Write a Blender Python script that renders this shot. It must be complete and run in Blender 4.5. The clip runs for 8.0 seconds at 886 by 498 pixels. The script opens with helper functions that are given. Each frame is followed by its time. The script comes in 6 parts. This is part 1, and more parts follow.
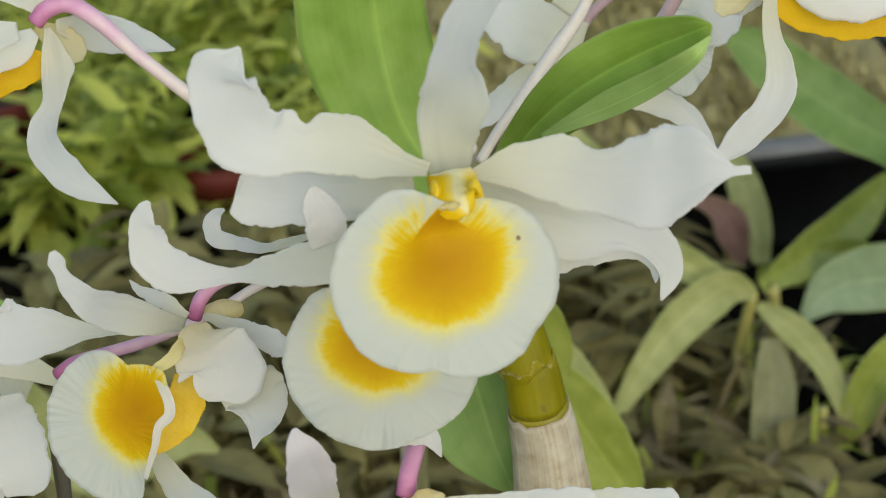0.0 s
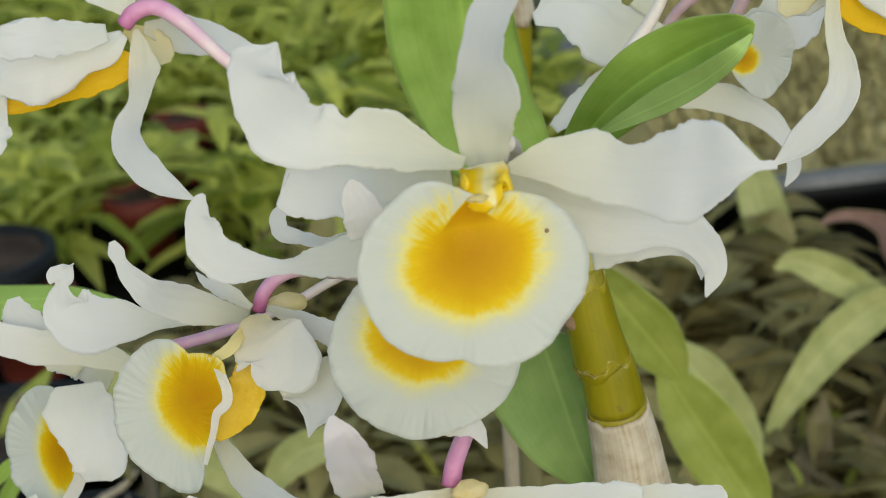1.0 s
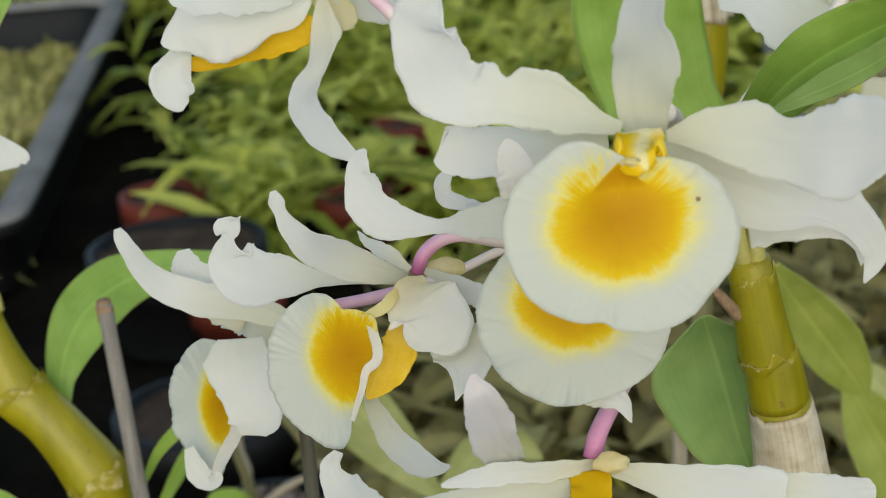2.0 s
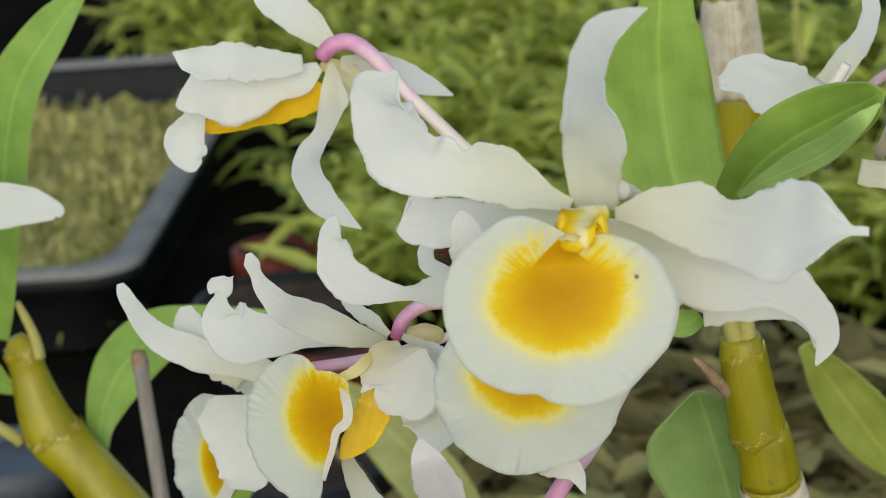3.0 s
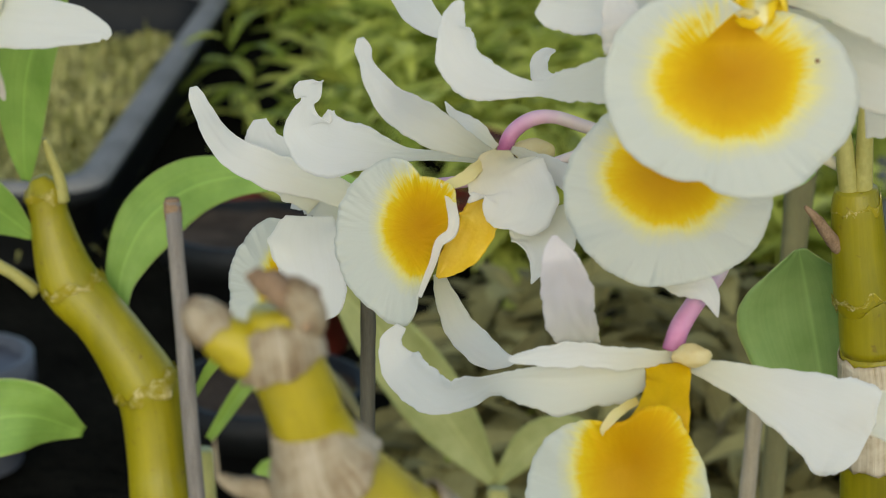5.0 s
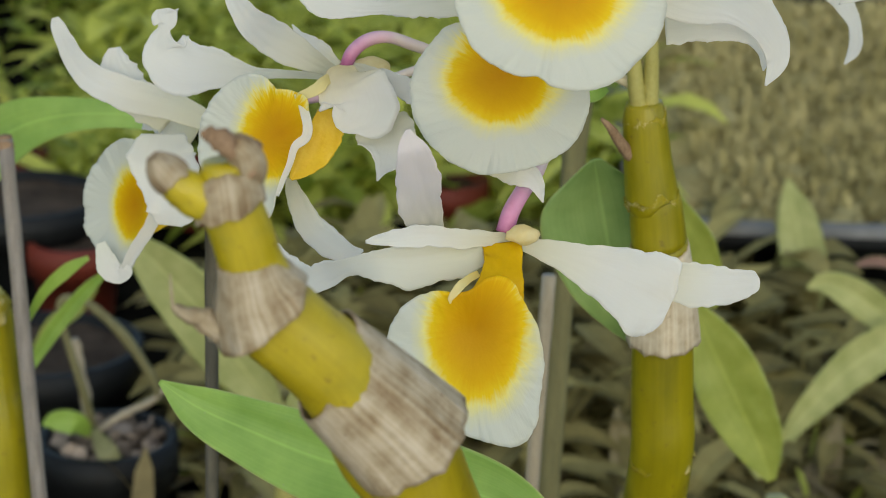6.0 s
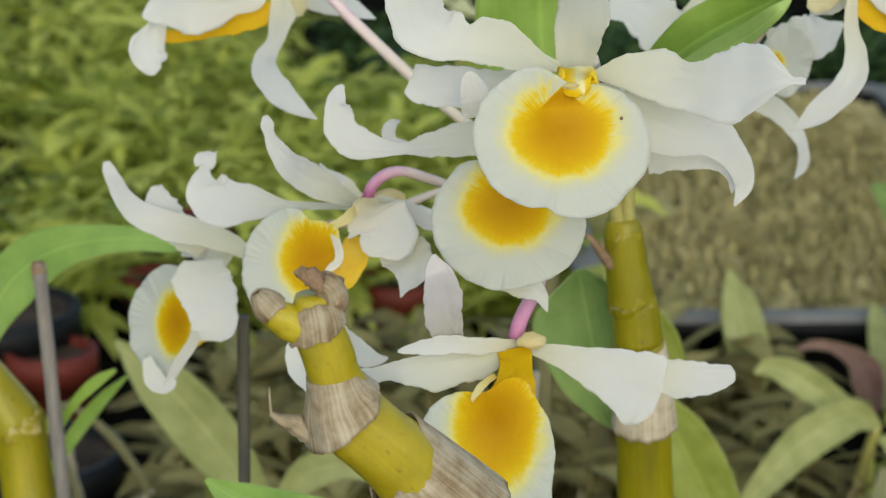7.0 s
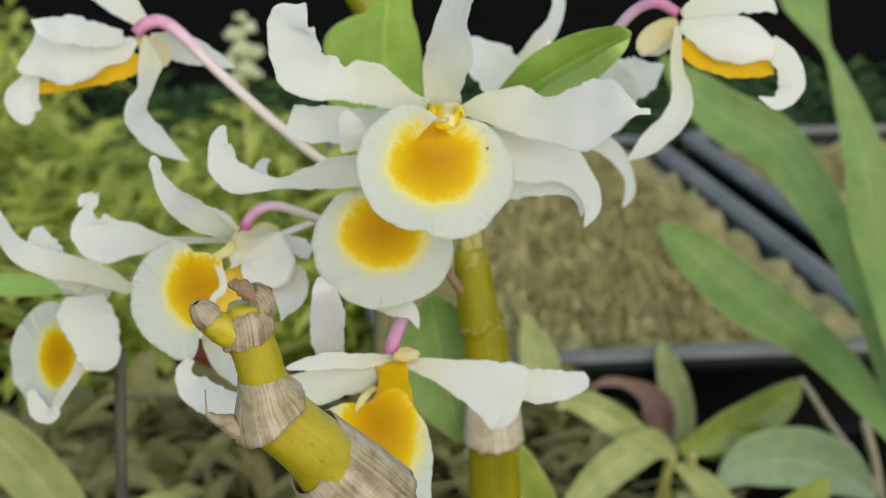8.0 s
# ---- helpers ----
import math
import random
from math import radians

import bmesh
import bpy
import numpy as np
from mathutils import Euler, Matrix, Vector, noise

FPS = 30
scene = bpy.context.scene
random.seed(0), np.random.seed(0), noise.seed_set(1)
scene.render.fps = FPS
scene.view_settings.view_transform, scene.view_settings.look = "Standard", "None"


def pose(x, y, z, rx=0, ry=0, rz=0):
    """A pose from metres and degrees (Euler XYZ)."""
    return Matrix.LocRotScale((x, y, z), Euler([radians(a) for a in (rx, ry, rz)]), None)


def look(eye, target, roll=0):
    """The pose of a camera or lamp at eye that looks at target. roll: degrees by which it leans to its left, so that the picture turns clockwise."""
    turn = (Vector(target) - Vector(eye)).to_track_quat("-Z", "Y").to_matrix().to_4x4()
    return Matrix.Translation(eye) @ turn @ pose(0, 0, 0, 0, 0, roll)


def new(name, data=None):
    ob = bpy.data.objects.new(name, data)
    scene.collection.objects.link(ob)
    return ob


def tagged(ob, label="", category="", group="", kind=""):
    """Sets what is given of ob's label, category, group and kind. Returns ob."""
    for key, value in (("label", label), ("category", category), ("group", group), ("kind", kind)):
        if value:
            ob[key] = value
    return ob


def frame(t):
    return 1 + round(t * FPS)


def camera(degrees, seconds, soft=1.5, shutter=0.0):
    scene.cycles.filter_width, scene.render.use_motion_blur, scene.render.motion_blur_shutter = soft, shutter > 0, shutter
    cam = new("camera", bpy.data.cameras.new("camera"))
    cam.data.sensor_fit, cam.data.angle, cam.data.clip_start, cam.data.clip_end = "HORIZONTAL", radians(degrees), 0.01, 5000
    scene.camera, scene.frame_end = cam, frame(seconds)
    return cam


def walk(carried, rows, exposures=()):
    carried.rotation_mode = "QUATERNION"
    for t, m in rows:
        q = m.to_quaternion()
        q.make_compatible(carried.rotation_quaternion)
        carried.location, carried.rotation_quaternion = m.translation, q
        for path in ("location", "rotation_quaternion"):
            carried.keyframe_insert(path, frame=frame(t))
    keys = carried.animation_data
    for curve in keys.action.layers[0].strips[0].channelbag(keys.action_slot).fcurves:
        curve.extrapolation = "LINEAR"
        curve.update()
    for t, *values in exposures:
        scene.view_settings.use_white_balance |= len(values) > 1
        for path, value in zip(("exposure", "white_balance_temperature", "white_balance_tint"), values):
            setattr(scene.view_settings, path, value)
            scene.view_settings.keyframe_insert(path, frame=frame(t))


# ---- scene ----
cam = camera(24.5, 8.0, soft=0.9)
PATH = [
    (0, (-0.02630, -0.24602, 0.39190), (-0.00742, -0.06154, 0.31700), -4.87),
    (0.5, (-0.01775, -0.25187, 0.39005), (-0.00610, -0.06632, 0.31633), -5.65),
    (1, (-0.00391, -0.25403, 0.38812), (-0.00557, -0.06708, 0.31710), -6.53),
    (1.5, (0.00196, -0.25580, 0.38488), (-0.01141, -0.06847, 0.31613), -5.99),
    (1.7, (-0.00074, -0.25560, 0.37966), (-0.01891, -0.06836, 0.31177), -5.62),
    (2.8, (0.03294, -0.25870, 0.37747), (-0.00129, -0.07119, 0.31692), -4.44),
    (3, (0.03306, -0.25857, 0.37946), (-0.00528, -0.07148, 0.32006), -4.41),
    (3.5, (0.02563, -0.25776, 0.37158), (-0.02100, -0.07178, 0.31468), -3.48),
    (4, (0.03420, -0.25360, 0.35782), (-0.01473, -0.06779, 0.30233), -2.28),
    (4.2, (0.03167, -0.25190, 0.35453), (-0.01727, -0.06615, 0.29884), -2.18),
    (5.3, (-0.00937, -0.24699, 0.34731), (-0.02974, -0.05797, 0.28519), 0.84),
    (5.5, (-0.01357, -0.25958, 0.34784), (-0.02740, -0.07007, 0.28544), 1.15),
    (6, (-0.01189, -0.29059, 0.34645), (-0.01596, -0.10028, 0.28507), 1.19),
    (6.5, (-0.01040, -0.31735, 0.35495), (-0.01277, -0.12572, 0.29774), 0.28),
    (7, (-0.02634, -0.33645, 0.36378), (-0.02362, -0.14354, 0.31107), -0.08),
    (7.5, (-0.03686, -0.34952, 0.36302), (-0.02076, -0.15657, 0.31290), 0.00),
    (7.8, (-0.04516, -0.36091, 0.36627), (-0.02233, -0.16817, 0.31796), 0.07),
    (8, (-0.04935, -0.36900, 0.36476), (-0.02320, -0.17625, 0.31824), -0.07),
]
walk(cam, [(t, look(eye, target, roll)) for t, eye, target, roll in PATH], exposures=((0, 0.19), (1, 0.21), (3, 0.22), (4, 0.24), (5.5, 0.17), (7, 0.23), (8, 0.30)))

# the lens is focused on the flowers
cam.data.dof.use_dof = True
cam.data.dof.focus_distance = 0.308
cam.data.dof.aperture_fstop = cam.data.lens / 1.85

# ---- light: daylight under a bright cloudy sky ----
SUN_UP, SUN_TURN = radians(25), radians(172)
world = bpy.data.worlds.new("sky")
scene.world = world
world.use_nodes = True
wn = world.node_tree.nodes
sky = wn.new("ShaderNodeTexSky")
sky.sky_type, sky.sun_disc = "NISHITA", False
sky.sun_elevation, sky.sun_rotation = SUN_UP, SUN_TURN
world.node_tree.links.new(sky.outputs[0], wn["Background"].inputs[0])
wn["Background"].inputs[1].default_value = 0.15
sun = new("sun", bpy.data.lights.new("sun", "SUN"))
sun.data.energy, sun.data.angle, sun.data.color = 1.45, radians(110), (1.0, 0.97, 0.93)
sun.matrix_world = look((0, 0, 3), Vector((0, 0, 3)) - Vector((math.sin(SUN_TURN) * math.cos(SUN_UP), math.cos(SUN_TURN) * math.cos(SUN_UP), math.sin(SUN_UP))))
scene.view_settings.use_white_balance = True
scene.view_settings.white_balance_temperature, scene.view_settings.white_balance_tint = 6550, 3

CM = 0.01
VIEW = Vector((-0.01, -0.95, 0.30)).normalized()  # the side to which the flowers turn


# ---- materials ----
class Nodes:
    """A small builder for one node material."""

    def __init__(self, name):
        self.mat = bpy.data.materials.new(name)
        self.mat.use_nodes = True
        self.t = self.mat.node_tree
        self.bsdf = self.t.nodes["Principled BSDF"]
        self.out = self.t.nodes["Material Output"]

    def node(self, kind):
        return self.t.nodes.new(kind)

    def link(self, a, b):
        self.t.links.new(a, b)

    def put(self, socket, value):
        if hasattr(value, "is_linked"):
            self.link(value, socket)
        else:
            socket.default_value = value

    def math(self, op, a, b=0.0, clamp=False):
        n = self.node("ShaderNodeMath")
        n.operation, n.use_clamp = op, clamp
        self.put(n.inputs[0], a)
        self.put(n.inputs[1], b)
        return n.outputs[0]

    def coords(self, which="Object"):
        return self.node("ShaderNodeTexCoord").outputs[which]

    def scaled(self, vec, s):
        n = self.node("ShaderNodeMapping")
        self.link(vec, n.inputs[0])
        n.inputs["Scale"].default_value = s
        return n.outputs[0]

    def noise(self, vec, scale, detail=4.0, rough=0.55):
        n = self.node("ShaderNodeTexNoise")
        self.link(vec, n.inputs["Vector"])
        n.inputs["Scale"].default_value, n.inputs["Detail"].default_value, n.inputs["Roughness"].default_value = scale, detail, rough
        return n.outputs["Fac"]

    def ramp(self, fac, stops):
        n = self.node("ShaderNodeValToRGB")
        self.link(fac, n.inputs[0])
        e = n.color_ramp.elements
        while len(e) < len(stops):
            e.new(0.5)
        for k, (p, c) in enumerate(stops):
            e[k].position, e[k].color = p, (*c, 1)
        return n.outputs[0]

    def mix(self, fac, a, b, blend="MIX"):
        n = self.node("ShaderNodeMix")
        n.data_type, n.blend_type = "RGBA", blend
        self.put(n.inputs[0], fac)
        for socket, v in ((n.inputs[6], a), (n.inputs[7], b)):
            self.put(socket, v if hasattr(v, "is_linked") else (*v, 1))
        return n.outputs[2]

    def bump(self, height, strength, distance):
        n = self.node("ShaderNodeBump")
        self.link(height, n.inputs["Height"])
        n.inputs["Strength"].default_value, n.inputs["Distance"].default_value = strength, distance
        self.link(n.outputs[0], self.bsdf.inputs["Normal"])
        return n.outputs[0]

    def finish(self, color, rough, spec=0.4, thin=0.0, thin_color=None):
        self.put(self.bsdf.inputs["Base Color"], color if hasattr(color, "is_linked") else (*color, 1))
        self.put(self.bsdf.inputs["Roughness"], rough)
        self.bsdf.inputs["Specular IOR Level"].default_value = spec
        if thin:
            tr = self.node("ShaderNodeBsdfTranslucent")
            self.put(tr.inputs[0], thin_color if thin_color is not None else color)
            mx = self.node("ShaderNodeMixShader")
            mx.inputs[0].default_value = thin
            self.link(self.bsdf.outputs[0], mx.inputs[1])
            self.link(tr.outputs[0], mx.inputs[2])
            self.link(mx.outputs[0], self.out.inputs[0])
        return self.mat


def petal_material(name, tint, base_tint):
    """Thin waxy petal: cream towards its base, fine lengthwise veins, a thinner clearer rim and a crystalline grain."""
    m = Nodes(name)
    uv = m.coords("UV")
    sep = m.node("ShaderNodeSeparateXYZ")
    m.link(uv, sep.inputs[0])
    veins = m.noise(m.scaled(uv, (26, 1.2, 1)), 1.0, 3)
    cloud = m.noise(m.coords(), 90, 3)
    broad = m.noise(m.coords(), 38, 2)
    reach = m.math("ADD", m.math("MULTIPLY", sep.outputs[1], 1.7), m.math("MULTIPLY", m.math("SUBTRACT", broad, 0.5), 0.6))
    col = m.mix(m.math("SUBTRACT", 1.0, reach, True), tint, base_tint)
    col = m.mix(m.math("MULTIPLY", m.ramp(veins, [(0.45, (0, 0, 0)), (0.7, (1, 1, 1))]), 0.12), col, (0.78, 0.77, 0.66))
    col = m.mix(m.math("MULTIPLY", cloud, 0.16), col, (0.80, 0.78, 0.80))
    rim = m.math("MULTIPLY", m.math("SUBTRACT", m.math("ABSOLUTE", m.math("SUBTRACT", sep.outputs[0], 0.5)), 0.36), 5.0, True)
    grain = m.noise(m.coords(), 2600, 2)
    pleat = m.noise(m.scaled(uv, (1.5, 60, 1)), 1.0, 3)
    height = m.math("ADD", m.math("MULTIPLY", veins, 2.4), m.math("MULTIPLY", grain, 1.0))
    m.bump(m.math("ADD", height, m.math("MULTIPLY", m.math("MULTIPLY", pleat, rim), 2.0)), 0.11, 0.0005)
    return m.finish(col, 0.45, 0.4, 0.62, col)


PETAL = petal_material("white_petal", (0.885, 0.88, 0.85), (0.84, 0.82, 0.655))
WHITE = petal_material("white_lobe", (0.92, 0.91, 0.875), (0.89, 0.89, 0.82))
BLUSH = petal_material("blush_petal", (0.88, 0.84, 0.85), (0.84, 0.80, 0.70))
LOBE = petal_material("shaded_lobe", (0.87, 0.84, 0.80), (0.86, 0.84, 0.78))
STAR = petal_material("cream_based_lobe", (0.90, 0.89, 0.85), (0.87, 0.79, 0.50))
YELLOW = petal_material("yellow_frill", (0.90, 0.83, 0.45), (0.86, 0.70, 0.18))
CREAM = petal_material("cream_spur", (0.88, 0.82, 0.55), (0.86, 0.76, 0.36))


def lip_material(name, throat):
    """White blade with a golden blotch whose rim runs out in fine streaks; throat: a deep gold wedge under pale folds at its top."""
    m = Nodes(name)
    uv = m.coords("UV")
    sep = m.node("ShaderNodeSeparateXYZ")
    m.link(uv, sep.inputs[0])
    x, y = sep.outputs[0], sep.outputs[1]
    d = m.math("SQRT", m.math("ADD", m.math("MULTIPLY", x, x), m.math("MULTIPLY", y, y)))
    ang = m.math("ARCTAN2", y, x)
    comb = m.node("ShaderNodeCombineXYZ")
    m.link(m.math("MULTIPLY", ang, 9.0), comb.inputs[0])
    m.link(m.math("MULTIPLY", d, 0.8), comb.inputs[1])
    streak = m.noise(comb.outputs[0], 2.0, 4, 0.66)
    soft = m.noise(uv, 1.6, 3)
    up = m.math("MULTIPLY", m.math("MAXIMUM", y, 0.0), 0.7)
    reach = m.math("ADD", m.math("MULTIPLY", m.math("SUBTRACT", streak, 0.5), m.math("ADD", up, 0.2)), m.math("MULTIPLY", m.math("SUBTRACT", soft, 0.5), 0.4))
    e = m.math("ADD", d, reach)
    if throat:
        wedge = m.math("ADD", m.math("MULTIPLY", m.math("ABSOLUTE", m.math("SUBTRACT", x, 0.04)), 1.05), m.math("SUBTRACT", y, 0.98))
        near = m.math("SUBTRACT", 1.0, m.math("MULTIPLY", m.math("MAXIMUM", wedge, 0.0), 2.6), True)
        high = m.math("MULTIPLY", m.math("SUBTRACT", y, 0.5), 4.0, True)
        e = m.math("ADD", e, m.math("MULTIPLY", m.math("MULTIPLY", near, high), 0.35))
        e = m.math("MINIMUM", e, m.math("ADD", m.math("ADD", 0.42, m.math("MULTIPLY", m.math("MAXIMUM", wedge, -0.02), 16.0)), m.math("MULTIPLY", m.math("MAXIMUM", m.math("SUBTRACT", 0.78, y), 0.0), 2.0)))
    col = m.ramp(m.math("MULTIPLY", e, 0.5), [(0.0, (0.66, 0.35, 0.0)), (0.20, (0.71, 0.41, 0.0)), (0.36, (0.80, 0.52, 0.0)), (0.46, (0.87, 0.66, 0.01)), (0.53, (0.87, 0.81, 0.32)), (0.60, (0.77, 0.76, 0.56)), (0.70, (0.72, 0.735, 0.67))])
    vein = m.math("MULTIPLY", m.math("SUBTRACT", streak, 0.45), 0.15, True)
    col = m.mix(vein, col, (0.74, 0.76, 0.62), "MULTIPLY")
    grain = m.noise(m.coords(), 2600, 2)
    crinkle = m.noise(comb.outputs[0], 0.9, 4)
    fine = m.noise(comb.outputs[0], 3.4, 3)
    outer = m.math("MULTIPLY", m.math("SUBTRACT", d, 0.9), 1.6, True)
    height = m.math("ADD", m.math("MULTIPLY", crinkle, m.math("MULTIPLY", d, 1.5)), m.math("MULTIPLY", grain, 0.5))
    m.bump(m.math("ADD", height, m.math("MULTIPLY", fine, m.math("MULTIPLY", outer, 3.0))), 0.2, 0.0005)
    return m.finish(col, 0.55, 0.25, 0.5, col)


LIP = lip_material("lip_blade", False)
LIP_OPEN = lip_material("lip_blade_with_throat", True)


def column_material():
    """Short column: golden flanks either side of a cream middle."""
    m = Nodes("golden_column_hood")
    sep = m.node("ShaderNodeSeparateXYZ")
    m.link(m.coords("UV"), sep.inputs[0])
    n = m.noise(m.coords(), 500, 3)
    x = m.math("ADD", sep.outputs[0], m.math("MULTIPLY", m.math("SUBTRACT", n, 0.5), 0.12))
    col = m.ramp(x, [(0.0, (0.76, 0.50, 0.0)), (0.20, (0.80, 0.58, 0.03)), (0.34, (0.86, 0.76, 0.34)), (0.48, (0.87, 0.80, 0.44)), (0.58, (0.84, 0.66, 0.12)), (0.72, (0.80, 0.54, 0.0)), (1.0, (0.68, 0.42, 0.0))])
    col = m.mix(m.math("SUBTRACT", 1.0, m.math("MULTIPLY", sep.outputs[1], 4.5), True), col, (0.88, 0.85, 0.58))
    m.bump(n, 0.15, 0.0003)
    return m.finish(col, 0.7, 0.2, 0.3, col)


COLUMN = column_material()


def stalk_material(name, fade):
    """Flower stalk: deep pink at the bend, fading to cream towards the cane; fade: where along it the pink ends."""
    m = Nodes(name)
    sep = m.node("ShaderNodeSeparateXYZ")
    m.link(m.coords("UV"), sep.inputs[0])
    n = m.noise(m.coords(), 260, 4)
    v = m.math("ADD", sep.outputs[1], m.math("MULTIPLY", m.math("SUBTRACT", n, 0.5), 0.35))
    col = m.ramp(v, [(0.0, (0.44, 0.12, 0.26)), (0.2 * fade, (0.60, 0.24, 0.42)), (0.6 * fade, (0.73, 0.44, 0.57)), (fade, (0.80, 0.66, 0.62)), (1.0, (0.74, 0.68, 0.46))])
    m.bump(n, 0.12, 0.0003)
    return m.finish(col, 0.42, 0.4, 0.15, col)


PINK = stalk_material("pink_stalk", 0.85)
PINK_LONG = stalk_material("pink_and_cream_stalk", 0.5)


def mottled(name, dark, light, scale, rough, spec=0.4, bump=0.25, dist=0.0006, stretch=(1, 1, 1), thin=0.0, per="", where="Object", fine=9.0, vary=0.55, span=(0.28, 0.72)):
    """A surface in two tones with coarse patches and fine grain. per: vary by Object or by Island."""
    m = Nodes(name)
    vec = m.scaled(m.coords(where), stretch)
    a, b = m.noise(vec, scale, 5), m.noise(vec, scale * fine, 4)
    f = m.math("ADD", m.math("MULTIPLY", a, 0.65), m.math("MULTIPLY", b, 0.35))
    if per:
        r = m.node("ShaderNodeObjectInfo").outputs["Random"] if per == "Object" else m.node("ShaderNodeNewGeometry").outputs["Random Per Island"]
        f = m.math("ADD", f, m.math("MULTIPLY", m.math("SUBTRACT", r, 0.5), vary))
    col = m.ramp(f, [(span[0], dark), (span[1], light)])
    m.bump(b, bump, dist)
    return m.finish(col, rough, spec, thin, col)


def leaf_material(name, dark, light, spec=0.45, rough=0.38):
    """Smooth leaf with parallel veins, a paler midrib and faint blemishes."""
    m = Nodes(name)
    uv = m.coords("UV")
    sep = m.node("ShaderNodeSeparateXYZ")
    m.link(uv, sep.inputs[0])
    vein = m.noise(m.scaled(uv, (34, 0.6, 1)), 1.0, 3)
    patch = m.noise(m.coords(), 120, 4)
    f = m.math("ADD", m.math("MULTIPLY", vein, 0.25), m.math("MULTIPLY", patch, 0.75))
    col = m.ramp(f, [(0.3, dark), (0.7, light)])
    rib = m.math("SUBTRACT", 1.0, m.math("MULTIPLY", m.math("ABSOLUTE", m.math("SUBTRACT", sep.outputs[0], 0.5)), 30.0), True)
    col = m.mix(m.math("MULTIPLY", rib, 0.3), col, tuple(min(1, c * 1.5) for c in light))
    edge = m.math("MULTIPLY", m.math("SUBTRACT", m.math("ABSOLUTE", m.math("SUBTRACT", sep.outputs[0], 0.5)), 0.482), 60.0, True)
    col = m.mix(edge, col, (0.45, 0.52, 0.18))
    specks = m.math("MULTIPLY", m.math("SUBTRACT", m.noise(m.coords(), 900, 2), 0.70), 5.0, True)
    col = m.mix(specks, col, (0.35, 0.42, 0.20))
    m.bump(vein, 0.07, 0.0004)
    return m.finish(col, rough, spec, 0.4, col)


LEAF = leaf_material("orchid_leaf", (0.265, 0.42, 0.055), (0.42, 0.585, 0.12))
LEAF_YOUNG = leaf_material("young_leaf", (0.24, 0.41, 0.075), (0.39, 0.58, 0.13))
# leaf green made paler for a half that turns up to the light
LEAF_LIT = leaf_material("lit_leaf_half", (0.36, 0.52, 0.14), (0.50, 0.66, 0.22))
LEAF_SOFT = leaf_material("soft_green_leaf", (0.27, 0.42, 0.13), (0.42, 0.57, 0.21))
LEAF_OLIVE = leaf_material("olive_leaf", (0.28, 0.34, 0.05), (0.46, 0.51, 0.12))
LEAF_PALE = leaf_material("pale_leaf", (0.36, 0.39, 0.13), (0.56, 0.57, 0.25), 0.3, 0.5)
LEAF_MINT = leaf_material("mint_leaf", (0.34, 0.45, 0.24), (0.49, 0.60, 0.37), 0.3, 0.5)
LEAF_GREY = leaf_material("grey_green_leaf", (0.25, 0.25, 0.11), (0.38, 0.37, 0.19), 0.3, 0.5)
LEAF_RED = leaf_material("withered_leaf", (0.28, 0.16, 0.13), (0.44, 0.28, 0.23), 0.3, 0.55)
STRAP = leaf_material("strap_leaf", (0.19, 0.31, 0.08), (0.30, 0.44, 0.14), 0.45, 0.45)
PALE_STALK = mottled("pale_stalk", (0.70, 0.62, 0.52), (0.84, 0.78, 0.72), 160, 0.45, 0.4, 0.15, 0.0003, thin=0.1)
GREEN_STALK = mottled("green_stalk", (0.30, 0.28, 0.07), (0.46, 0.42, 0.14), 150, 0.45)
GOLD = mottled("golden_column", (0.72, 0.46, 0.004), (0.84, 0.62, 0.04), 220, 0.42, 0.4, 0.2, 0.0003, thin=0.12)
THROAT = mottled("deep_gold_throat", (0.72, 0.45, 0.0), (0.80, 0.54, 0.004), 220, 0.55, 0.3, 0.2, 0.0003, thin=0.4)
SPUR = mottled("cream_spur_skin", (0.84, 0.72, 0.36), (0.93, 0.87, 0.62), 200, 0.45, 0.4, 0.2, 0.0003, thin=0.6)


def cane_material(name, dark, light):
    """Waxy cane skin: lengthwise shades, fine ribs and scattered brown specks."""
    m = Nodes(name)
    vec = m.scaled(m.coords(), (1, 1, 0.3))
    a, fine = m.noise(vec, 110, 5), m.noise(m.scaled(m.coords("UV"), (40, 2, 1)), 1.0, 3)
    col = m.ramp(m.math("ADD", m.math("MULTIPLY", a, 0.75), m.math("MULTIPLY", fine, 0.25)), [(0.3, dark), (0.7, light)])
    specks = m.math("MULTIPLY", m.math("SUBTRACT", m.noise(m.coords(), 620, 3), 0.63), 9.0, True)
    col = m.mix(m.math("MULTIPLY", specks, 0.6), col, (0.16, 0.10, 0.02))
    smear = m.math("MULTIPLY", m.math("SUBTRACT", m.noise(m.coords(), 140, 4), 0.58), 6.0, True)
    col = m.mix(m.math("MULTIPLY", smear, 0.35), col, (0.20, 0.20, 0.02))
    m.bump(fine, 0.15, 0.0004)
    return m.finish(col, 0.36, 0.45, 0.08, col)


CANE = cane_material("cane_skin", (0.185, 0.165, 0.003), (0.39, 0.33, 0.009))
CANE_GOLD = cane_material("old_cane_skin", (0.27, 0.21, 0.004), (0.50, 0.40, 0.018))
OLD_CANE = mottled("dull_old_cane", (0.12, 0.11, 0.05), (0.24, 0.22, 0.10), 120, 0.6, 0.3, 0.3, 0.0005, stretch=(3, 3, 0.4))


